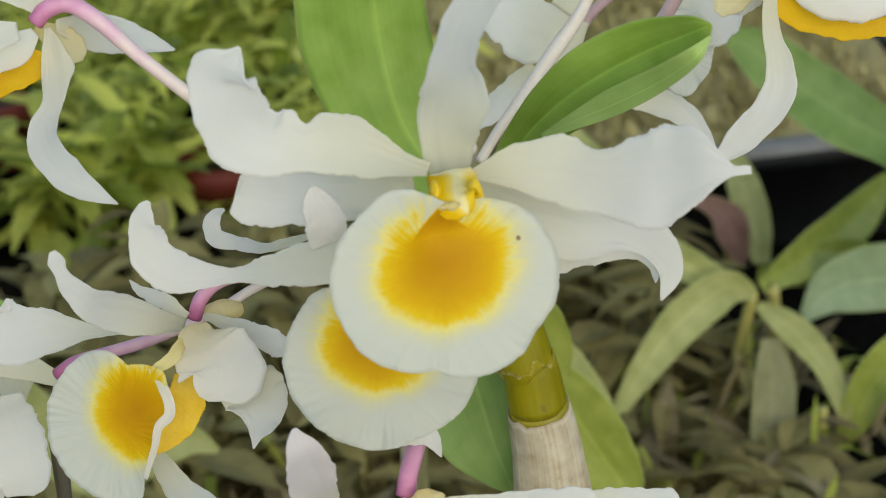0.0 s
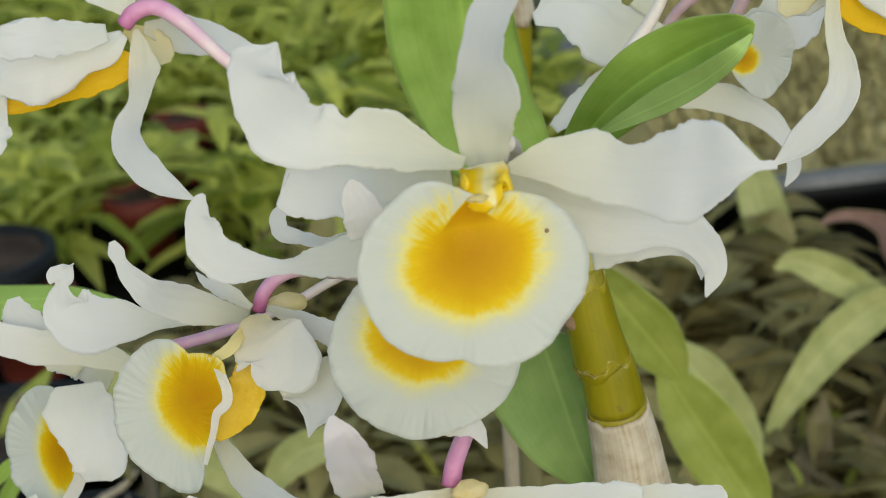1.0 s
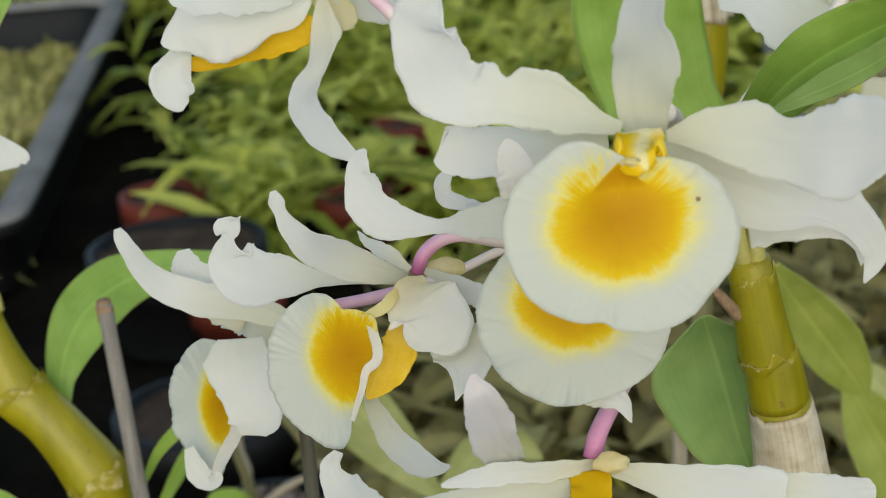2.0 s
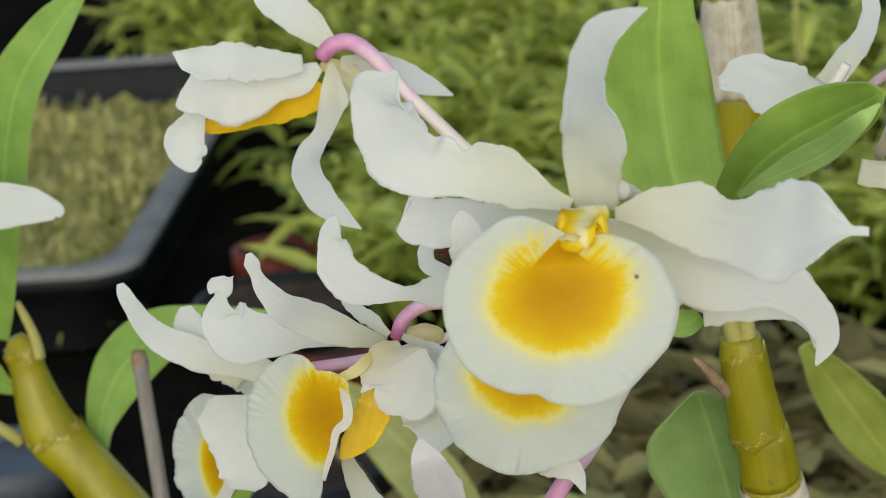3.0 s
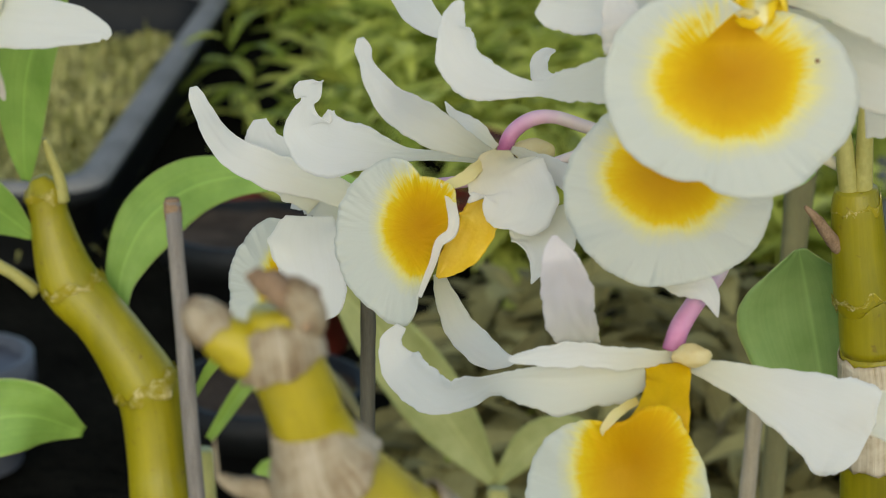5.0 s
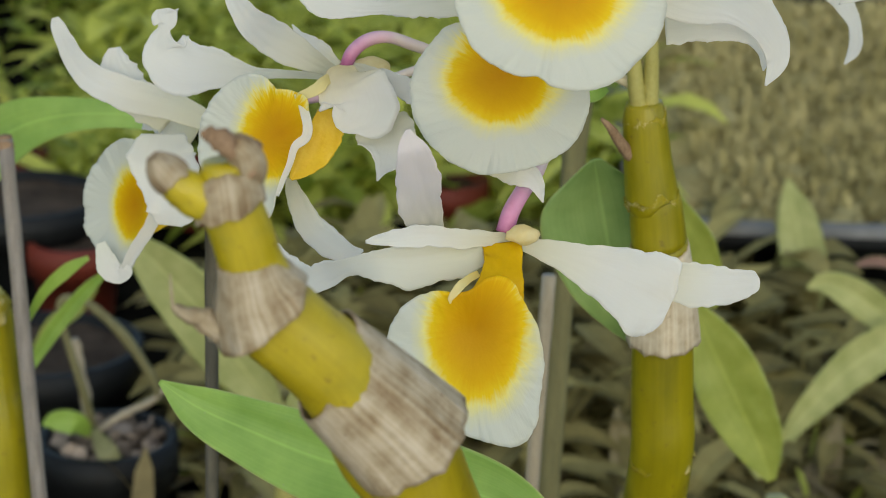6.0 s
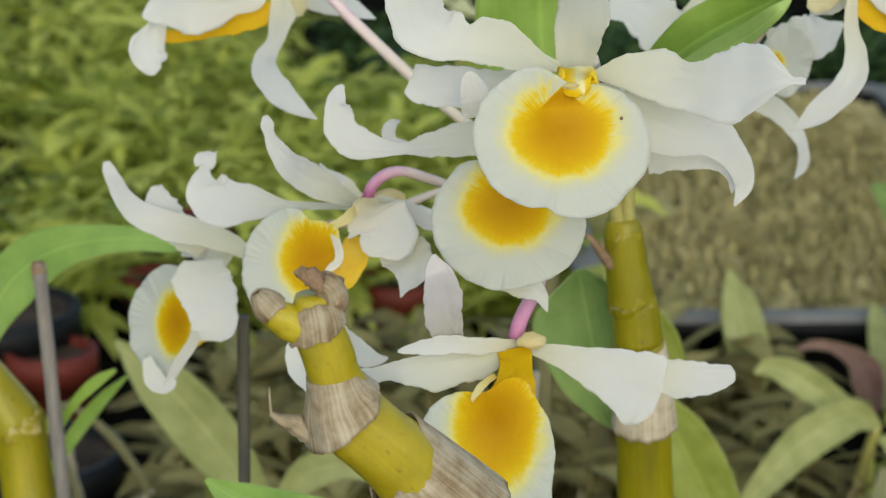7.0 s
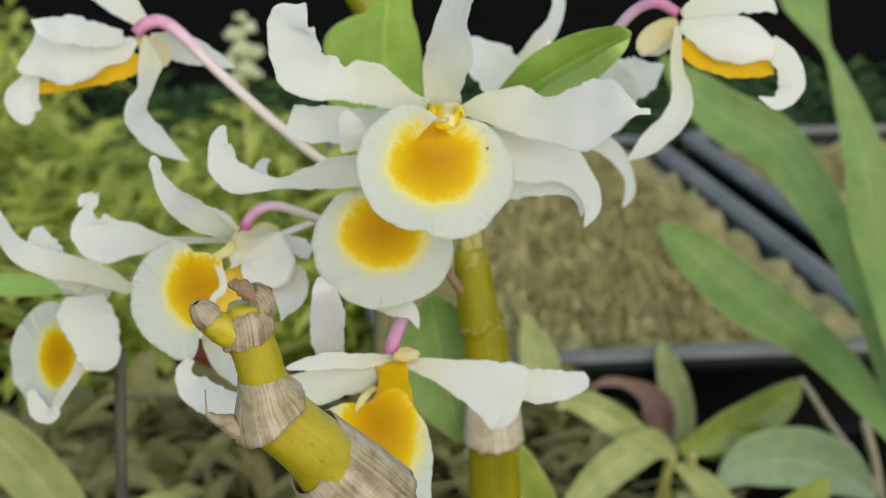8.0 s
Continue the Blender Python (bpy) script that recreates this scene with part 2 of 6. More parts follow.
def paper_material(name, tones):
    """Dry leaf sheath: straight lengthwise fibres on a bleached ground, with soft brown stains and specks."""
    m = Nodes(name)
    uv = m.coords("UV")
    fibre = m.noise(m.scaled(uv, (75, 0.35, 1)), 1.0, 3, 0.6)
    fold = m.noise(m.scaled(uv, (16, 0.3, 1)), 1.0, 2, 0.5)
    stain = m.noise(m.coords(), 260, 5, 0.6)
    f = m.math("ADD", m.math("ADD", m.math("MULTIPLY", fibre, 0.3), m.math("MULTIPLY", fold, 0.25)), m.math("MULTIPLY", stain, 0.45))
    col = m.ramp(f, list(zip((0.37, 0.44, 0.51, 0.62), tones)))
    specks = m.math("MULTIPLY", m.math("SUBTRACT", m.noise(m.coords(), 800, 2), 0.66), 8.0, True)
    col = m.mix(m.math("MULTIPLY", specks, 0.5), col, (0.20, 0.12, 0.075))
    sep = m.node("ShaderNodeSeparateXYZ")
    m.link(uv, sep.inputs[0])
    rim = m.math("MULTIPLY", m.math("SUBTRACT", m.math("ABSOLUTE", m.math("SUBTRACT", sep.outputs[1], 0.5)), 0.47), 24.0, True)
    col = m.mix(m.math("MULTIPLY", rim, m.math("MULTIPLY", stain, 0.8)), col, (0.36, 0.21, 0.13))
    m.bump(m.math("ADD", fibre, m.math("MULTIPLY", fold, 1.2)), 0.45, 0.0007)
    return m.finish(col, 0.75, 0.2, 0.25, col)


PAPER = paper_material("papery_sheath", ((0.22, 0.145, 0.078), (0.35, 0.27, 0.165), (0.47, 0.39, 0.265), (0.62, 0.545, 0.42)))
PAPER_PALE = paper_material("bleached_sheath", ((0.42, 0.33, 0.20), (0.58, 0.49, 0.34), (0.68, 0.60, 0.45), (0.78, 0.72, 0.58)))
DRY = mottled("dry_bract", (0.13, 0.075, 0.04), (0.42, 0.29, 0.18), 300, 0.8, 0.2, 0.6, 0.0005)
DRY_CANE = mottled("dry_cane_skin", (0.30, 0.25, 0.17), (0.50, 0.43, 0.32), 160, 0.6, 0.3, 0.3, 0.0005, stretch=(3, 3, 0.4))
BLOOM = mottled("pale_bloom", (0.46, 0.50, 0.28), (0.72, 0.72, 0.50), 60, 0.6, 0.3, 0.2, 0.0005, thin=0.3)
JOINT = mottled("dry_joint_skin", (0.35, 0.29, 0.012), (0.74, 0.65, 0.34), 330, 0.6, 0.3, 0.3, 0.0004, thin=0.2, span=(0.5, 0.66))
STAKE = mottled("weathered_stake", (0.15, 0.13, 0.11), (0.32, 0.29, 0.26), 200, 0.75, 0.25, 0.5, 0.0005, stretch=(4, 4, 0.3))
STAKE_DARK = mottled("dark_stake", (0.06, 0.055, 0.04), (0.14, 0.13, 0.10), 200, 0.7, 0.25, 0.4, 0.0005, stretch=(4, 4, 0.3))
PLASTIC = mottled("black_plastic", (0.004, 0.0042, 0.0045), (0.013, 0.014, 0.014), 30, 0.55, 0.2, 0.15, 0.001)
RIM = mottled("dusty_plastic_rim", (0.13, 0.127, 0.115), (0.26, 0.25, 0.235), 30, 0.8, 0.15, 0.2, 0.001)
PLASTIC_GREY = mottled("grey_plastic", (0.05, 0.055, 0.066), (0.12, 0.125, 0.145), 30, 0.5, 0.3, 0.15, 0.001)
TERRACOTTA = mottled("red_pot_plastic", (0.10, 0.016, 0.008), (0.18, 0.03, 0.014), 40, 0.6, 0.3, 0.2, 0.001)
SOIL = mottled("bark_mix", (0.02, 0.015, 0.01), (0.14, 0.10, 0.07), 60, 0.95, 0.1, 1.0, 0.004)
BOUNCE_STONE = mottled("bounce_slab", (0.54, 0.53, 0.50), (0.72, 0.71, 0.67), 4, 0.9, 0.2, 0.4, 0.003)
# near black: the shade in gaps between trays and pots is in this colour
BENCH = mottled("bench_litter_in_shade", (0.0035, 0.0035, 0.003), (0.016, 0.015, 0.011), 18, 1.0, 0.0, 1.0, 0.006)
MOSS_BED = mottled("moss_bed", (0.18, 0.17, 0.045), (0.46, 0.40, 0.15), 14, 0.95, 0.1, 1.0, 0.008)
MOSS = mottled("moss_sprigs", (0.24, 0.24, 0.05), (0.62, 0.56, 0.21), 12, 0.85, 0.2, 0.2, 0.001, thin=0.2, per="Island", vary=0.35, span=(0.34, 0.66))
STRAW_BED = mottled("dry_moss_bed", (0.32, 0.265, 0.10), (0.54, 0.455, 0.21), 14, 0.95, 0.1, 1.0, 0.004)
STRAW = mottled("dry_moss_strands", (0.36, 0.30, 0.11), (0.60, 0.51, 0.24), 10, 0.85, 0.2, 0.2, 0.001, thin=0.3, per="Island", vary=0.2, span=(0.3, 0.7))
GRASS = mottled("fresh_foliage", (0.23, 0.29, 0.033), (0.73, 0.75, 0.165), 12, 0.55, 0.3, 0.2, 0.001, thin=0.5, per="Island", vary=0.65, span=(0.22, 0.70))
SPRIG = mottled("feathery_foliage", (0.32, 0.38, 0.045), (0.72, 0.74, 0.18), 12, 0.6, 0.3, 0.2, 0.001, thin=0.45, per="Island", vary=0.4, span=(0.28, 0.68))
DRY_LEAF = mottled("half_dry_foliage", (0.18, 0.15, 0.055), (0.41, 0.36, 0.14), 14, 0.8, 0.2, 0.2, 0.001, thin=0.35, per="Island", vary=0.5)
# foliage green darkened to carry the shade at the back of the bench
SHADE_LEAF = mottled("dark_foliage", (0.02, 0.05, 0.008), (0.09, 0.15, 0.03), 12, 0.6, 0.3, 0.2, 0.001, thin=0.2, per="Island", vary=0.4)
LITTER = mottled("dry_litter", (0.11, 0.088, 0.045), (0.30, 0.25, 0.13), 20, 0.9, 0.2, 0.3, 0.001, per="Island", vary=0.4)
GRAVEL = mottled("pot_gravel", (0.10, 0.075, 0.055), (0.42, 0.34, 0.27), 20, 0.9, 0.2, 0.3, 0.001, per="Island")


# ---- builders ----
def thing(name, label, category, group="", kind="", at=(0, 0, 0)):
    ob = tagged(new(name), label, category, group, kind)
    ob.location = Vector(at) * CM
    ob.empty_display_size = 0.01
    bpy.context.view_layer.update()
    return ob


def mesh_object(name, bm, mat, parent=None, label="", smooth=True):
    me = bpy.data.meshes.new(name)
    bm.to_mesh(me)
    bm.free()
    me.materials.append(mat)
    if smooth:
        me.polygons.foreach_set("use_smooth", [True] * len(me.polygons))
    ob = new(name, me)
    if parent is not None:
        ob.parent = parent
        ob.matrix_parent_inverse = parent.matrix_world.inverted()
    return tagged(ob, label)


def curve_at(rows, u):
    """Catmull-Rom through the rows at u from 0 to 1."""
    n = len(rows) - 1
    k = min(int(u * n), n - 1)
    f = u * n - k
    p1, p2 = rows[k], rows[k + 1]
    p0 = rows[k - 1] if k else 2 * p1 - p2
    p3 = rows[k + 2] if k + 2 <= n else 2 * p2 - p1
    return 0.5 * (2 * p1 + (p2 - p0) * f + (2 * p0 - 5 * p1 + 4 * p2 - p3) * f * f + (3 * p1 - p0 - 3 * p2 + p3) * f**3)


def petal(parent, name, mat, stations, cup=0.12, fold=0.0, ruffle=0.03, edge=0.05, seed=1, label="", thick=0.02, face=None):
    """A blade along stations (x, y, z, left width, right width, roll) in cm. cup: edges bent to the viewer, as a part of the width; fold: a keel along its middle."""
    rows = [np.array(s, float) for s in stations]
    nu, nv = 12 * (len(rows) - 1) + 1, 18
    if name == "petal":
        edge, ruffle = edge * 2.0, ruffle * 1.2
    face = Vector(face).normalized() if face else VIEW
    bm = bmesh.new()
    uv_layer = bm.loops.layers.uv.new("UVMap")
    rng = random.Random(seed * 7919 + len(stations))
    ph = [rng.uniform(0, 6.28) for _ in range(4)]
    spine = [curve_at(rows, i / (nu - 1))[:3] for i in range(nu)]
    along = np.concatenate(([0.0], np.cumsum([np.linalg.norm(q - p) for p, q in zip(spine, spine[1:])])))
    along /= along[-1]
    grid = []
    for i in range(nu):
        u = i / (nu - 1)
        r = curve_at(rows, u)
        tangent = Vector(curve_at(rows, min(1, u + 0.02))[:3] - curve_at(rows, max(0, u - 0.02))[:3]).normalized()
        side = face.cross(tangent)
        side = side.normalized() if side.length > 1e-4 else Vector((1, 0, 0))
        normal = tangent.cross(side)
        side = (Matrix.Rotation(radians(r[5]), 3, tangent) @ side)
        normal = (Matrix.Rotation(radians(r[5]), 3, tangent) @ normal)
        wl, wr = max(r[3], 0.01), max(r[4], 0.01)
        v = along[i]
        wob = [1 + edge * (0.6 * math.sin(19 * v + ph[k]) + 0.5 * math.sin(43 * v + ph[k + 2]) + 0.9 * noise.noise((v * 14, k * 5, seed)) + 0.8 * noise.noise((v * 38, k * 5, seed + 3)) + 0.5 * noise.noise((v * 75, k * 5, seed + 11)) - 2.2 * max(0, noise.noise((v * 21, k * 9, seed + 7)) - 0.3)) for k in (0, 1)]
        near = [curve_at(rows, min(1, max(0, u + d))) for d in (-0.2, -0.13, -0.06, 0, 0.06, 0.13, 0.2)]
        mean = min(sum(k[3] + k[4] for k in near) / 14, 1.6 * (wl + wr) * 0.5)
        row = []
        for j in range(nv + 1):
            s = 1 - 2 * j / nv
            w = wl * wob[0] if s > 0 else wr * wob[1]
            sp = max(-1.25, min(1.25, s * w / mean))
            lift = mean * (cup * sp * sp + fold * abs(sp)) + mean * ruffle * sp * sp * (math.sin(17 * v + ph[0] + s) + 0.8 * math.sin(31 * v + ph[1] - 2 * s))
            lift += mean * (0.05 * noise.noise((v * 5 + seed, s * 3, 0.3)) + 0.012 * noise.noise((v * 13, s * 6, seed + 0.7)))
            p = Vector(r[:3]) + side * (s * w) + normal * lift
            row.append(bm.verts.new(p * CM))
        grid.append(row)
    for i in range(nu - 1):
        for j in range(nv):
            f = bm.faces.new((grid[i][j], grid[i + 1][j], grid[i + 1][j + 1], grid[i][j + 1]))
            for loop, (a, b) in zip(f.loops, ((i, j), (i + 1, j), (i + 1, j + 1), (i, j + 1))):
                loop[uv_layer].uv = (b / nv, along[a])
    ob = mesh_object(name, bm, mat, parent, label)
    mod = ob.modifiers.new("thickness", "SOLIDIFY")
    mod.thickness, mod.offset = thick * CM, 0
    return ob


def lip(parent, centre, tilt, yaw, radii, blotch, cup=0.0, ruffle=0.05, seed=1, dip=0.0, edge=0.014, bend=0.0, mat=None, label="white lip with a golden yellow blotch"):
    """The lip's blade: a disc with uneven outline, leaning back by tilt, turned by yaw. blotch: its yellow field (x, y, rx, ry). cup: rim bent to the viewer;
    dip: the throat set back under the column; bend: sides drawn back."""
    ty, yw = radians(tilt), radians(yaw)
    right = Vector((math.cos(yw), math.sin(yw), 0))
    up = Vector((0, 0, 1)) * math.cos(ty) + Vector((-math.sin(yw), math.cos(yw), 0)) * math.sin(ty)
    normal = right.cross(up)
    bm = bmesh.new()
    uv_layer = bm.loops.layers.uv.new("UVMap")
    n, rings, segs = len(radii), 18, 200
    mean = sum(radii) / n

    def radius(a):
        k = (a / (2 * math.pi) * n) % n
        i, f = int(k), k - int(k)
        p0, p1, p2, p3 = (radii[(i + d) % n] for d in (-1, 0, 1, 2))
        return 0.5 * (2 * p1 + (p2 - p0) * f + (2 * p0 - 5 * p1 + 4 * p2 - p3) * f * f + (3 * p1 - p0 - 3 * p2 + p3) * f**3)

    def place(rho, a):
        r = radius(a) * (1 + edge * rho * (noise.noise((math.cos(a) * 6, math.sin(a) * 6, seed)) + 0.8 * noise.noise((math.cos(a) * 19, math.sin(a) * 19, seed + 4))))
        x, y = rho * r * math.cos(a), rho * r * math.sin(a)
        q = rho * rho
        lift = mean * (cup * q + ruffle * q * q * (0.6 * math.sin(7 * a + seed) + 0.5 * math.sin(12 * a + 2 * seed) + 1.2 * noise.noise((math.cos(a) * 2.3, math.sin(a) * 2.3, seed))))
        lift += mean * 0.03 * q * q * noise.noise((math.cos(a) * 8, math.sin(a) * 8, seed + 2.5 * rho)) + mean * 0.018 * q * q * noise.noise((math.cos(a) * 16, math.sin(a) * 16, seed))
        lift += mean * 0.012 * max(0, rho - 0.62) * (math.sin(41 * a + 5 * noise.noise((math.cos(a) * 3, math.sin(a) * 3, seed))) + 0.8 * noise.noise((math.cos(a) * 30, math.sin(a) * 30, seed + 9)))
        lift -= mean * dip * math.exp(-((x / mean) ** 2 / 0.08 + (y / mean - 0.45) ** 2 / 0.10))
        lift -= mean * bend * (x / mean) ** 2
        return x, y, Vector(centre) + right * x + up * y + normal * lift

    x0, y0, c = place(0, 0)
    centre_vert = bm.verts.new(c * CM)
    info = {centre_vert: (0.0, 0.0)}
    loops = []
    for k in range(1, rings + 1):
        ring = []
        for s in range(segs):
            x, y, p = place(k / rings, 2 * math.pi * s / segs)
            v = bm.verts.new(p * CM)
            info[v] = (x, y)
            ring.append(v)
        loops.append(ring)
    faces = [bm.faces.new((centre_vert, loops[0][s], loops[0][(s + 1) % segs])) for s in range(segs)]
    for k in range(rings - 1):
        for s in range(segs):
            s2 = (s + 1) % segs
            faces.append(bm.faces.new((loops[k][s], loops[k + 1][s], loops[k + 1][s2], loops[k][s2])))
    for f in faces:
        for loop in f.loops:
            x, y = info[loop.vert]
            loop[uv_layer].uv = ((x - blotch[0]) / blotch[2], (y - blotch[1]) / blotch[3])
    ob = mesh_object("lip", bm, mat or LIP, parent, label)
    mod = ob.modifiers.new("thickness", "SOLIDIFY")
    mod.thickness, mod.offset = 0.025 * CM, 0
    return ob


def tube(parent, name, mat, stations, label="", segs=14, wobble=0.03, seed=1, steps=6, flat=1.0):
    """A round stem along stations (x, y, z, radius) in cm, closed at both ends."""
    rows = [np.array(s, float) for s in stations]
    n = steps * (len(rows) - 1)
    bm = bmesh.new()
    uv_layer = bm.loops.layers.uv.new("UVMap")
    rings = []
    for i in range(n + 1):
        u = i / n
        r = curve_at(rows, u)
        tangent = Vector(curve_at(rows, min(1, u + 0.02))[:3] - curve_at(rows, max(0, u - 0.02))[:3]).normalized()
        side = tangent.cross(Vector((0.02, -1, 0.05)))
        side = side.normalized() if side.length > 1e-4 else Vector((1, 0, 0))
        other = tangent.cross(side)
        ring = []
        for k in range(segs):
            a = 2 * math.pi * k / segs
            rad = max(r[3], 0.01) * (1 + wobble * noise.noise((math.cos(a) * 1.5, math.sin(a) * 1.5, u * 9 + seed)))
            ring.append(bm.verts.new((Vector(r[:3]) + side * (rad * math.cos(a)) + other * (rad * flat * math.sin(a))) * CM))
        rings.append(ring)
    for i in range(n):
        for k in range(segs):
            k2 = (k + 1) % segs
            f = bm.faces.new((rings[i][k], rings[i][k2], rings[i + 1][k2], rings[i + 1][k]))
            for loop, (a, c) in zip(f.loops, ((k, i), (k + 1, i), (k + 1, i + 1), (k, i + 1))):
                loop[uv_layer].uv = (a / segs, c / n)
    bm.faces.new(rings[0][::-1])
    bm.faces.new(rings[-1])
    bmesh.ops.recalc_face_normals(bm, faces=bm.faces)
    return mesh_object(name, bm, mat, parent, label)


def blob(parent, name, mat, centre, radii, label="", seed=1, lumps=0.12):
    """A soft rounded lump."""
    bm = bmesh.new()
    bmesh.ops.create_icosphere(bm, subdivisions=3, radius=1)
    for v in bm.verts:
        d = 1 + lumps * noise.noise(v.co * 1.6 + Vector((seed, 0, 0)))
        v.co = (Vector(centre) + Vector((v.co.x * radii[0], v.co.y * radii[1], v.co.z * radii[2])) * d) * CM
    return mesh_object(name, bm, mat, parent, label)


def sheath(parent, mat, stations, label="", seed=1, flare=0.0, ragged=0.1, slant=(0.0, 0.0), name="sheath"):
    """A papery sleeve round a cane along stations (x, y, z, radius), its rims torn; slant: how far the rims run on at one side, in radii."""
    rows = [np.array(s, float) for s in stations]
    bm = bmesh.new()
    n, segs, rings = 15, 40, []
    tip = Vector(rows[-1][:3] - rows[-2][:3]).normalized()
    for i in range(n + 1):
        u = i / n
        r = curve_at(rows, u)
        tangent = Vector(curve_at(rows, min(1, u + 0.03))[:3] - curve_at(rows, max(0, u - 0.03))[:3]).normalized()
        side = tangent.cross(Vector((0.02, -1, 0.05))).normalized()
        other = tangent.cross(side)
        ring = []
        for k in range(segs):
            a = 2 * math.pi * k / segs
            crease = 1 + u * (0.045 * math.sin(5 * a + seed) + 0.03 * math.sin(13 * a + 2 * u) + 0.05 * noise.noise((math.cos(a) * 5, math.sin(a) * 5, seed + 3))) + 0.012 * noise.noise((math.cos(a) * 4, math.sin(a) * 4, 6 * u))
            rad = r[3] * ((1.004 if name == "joint_ring" else 1.03) + flare * u * u) * crease
            slip = r[3] * (ragged * (2 * abs(u - 0.5)) * (noise.noise((math.cos(a) * 2.2, math.sin(a) * 2.2, seed + i // 8)) + 0.5 * noise.noise((math.cos(a) * 7, math.sin(a) * 7, seed))) + (slant[0] * (1 - u) + slant[1] * u) * math.cos(a))
            ring.append(bm.verts.new((Vector(r[:3]) + side * (rad * math.cos(a)) + other * (rad * math.sin(a)) + tip * slip) * CM))
        rings.append(ring)
    uv_layer = bm.loops.layers.uv.new("UVMap")
    for i in range(n):
        for k in range(segs):
            k2 = (k + 1) % segs
            f = bm.faces.new((rings[i][k], rings[i][k2], rings[i + 1][k2], rings[i + 1][k]))
            for loop, (a, b) in zip(f.loops, ((k, i), (k + 1, i), (k + 1, i + 1), (k, i + 1))):
                loop[uv_layer].uv = (a / segs, b / n)
    ob = mesh_object(name, bm, mat, parent, label)
    mod = ob.modifiers.new("thickness", "SOLIDIFY")
    mod.thickness, mod.offset = (0.012 if name == "joint_ring" else 0.03) * CM, 0
    return ob


def blades(name, mat, label, category, places, length, width, seed, droop=0.5, spread=0.8):
    """Uncounted small leaves or sprigs: one object of kind stuff. places: a function that gives a root for a random source."""
    rng = random.Random(seed)
    verts, faces = [], []
    count, root = places
    for _ in range(count):
        p = Vector(root(rng))
        a = rng.uniform(0, 2 * math.pi)
        out = Vector((math.cos(a), math.sin(a), 0))
        side = Vector((-out.y, out.x, 0))
        ln, w = length * rng.uniform(0.5, 1.2), width * rng.uniform(0.6, 1.2)
        lean = rng.uniform(0.1, 1.0) * spread
        base = len(verts)
        for k, (u, ww) in enumerate(((0, 0.5), (0.35, 1.0), (0.7, 0.8), (1.0, 0.0))):
            c = p + Vector((0, 0, 1)) * ln * (u * (1 - 0.4 * lean) - droop * lean * u * u) + out * ln * lean * u
            if ww:
                keel = Vector((0, 0, -0.25 * w * ww))
                verts += [(c - side * w * ww) * CM, (c + keel) * CM, (c + side * w * ww) * CM]
            else:
                verts.append(c * CM)
        for k in (0, 3):
            for d in (0, 1):
                faces.append((base + k + d, base + k + d + 1, base + k + d + 4, base + k + d + 3))
        faces += [(base + 6, base + 7, base + 9), (base + 7, base + 8, base + 9)]
    me = bpy.data.meshes.new(name)
    me.from_pydata([tuple(v) for v in verts], [], faces)
    me.materials.append(mat)
    return tagged(new(name, me), label, category, kind="stuff")


def rounded_ring(x, y, r, n=6):
    """Points round a rectangle with rounded corners, half sizes x and y."""
    pts = []
    for cx, cy, a0 in ((x - r, y - r, 0), (-x + r, y - r, 90), (-x + r, -y + r, 180), (x - r, -y + r, 270)):
        for k in range(n + 1):
            a = radians(a0 + 90 * k / n)
            pts.append((cx + r * math.cos(a), cy + r * math.sin(a)))
    return pts


def lathe_rings(profile, ring_of, capped=True):
    """Joins rings (inset, z) into one wall; ring_of gives the outline for an inset."""
    bm = bmesh.new()
    rings = [[bm.verts.new((x * CM, y * CM, z * CM)) for x, y in ring_of(d)] for d, z in profile]
    for a, b in zip(rings, rings[1:]):
        for k in range(len(a)):
            k2 = (k + 1) % len(a)
            bm.faces.new((a[k], a[k2], b[k2], b[k]))
    if capped:
        bm.faces.new(rings[-1][::-1])
    bmesh.ops.recalc_face_normals(bm, faces=bm.faces)
    return bm


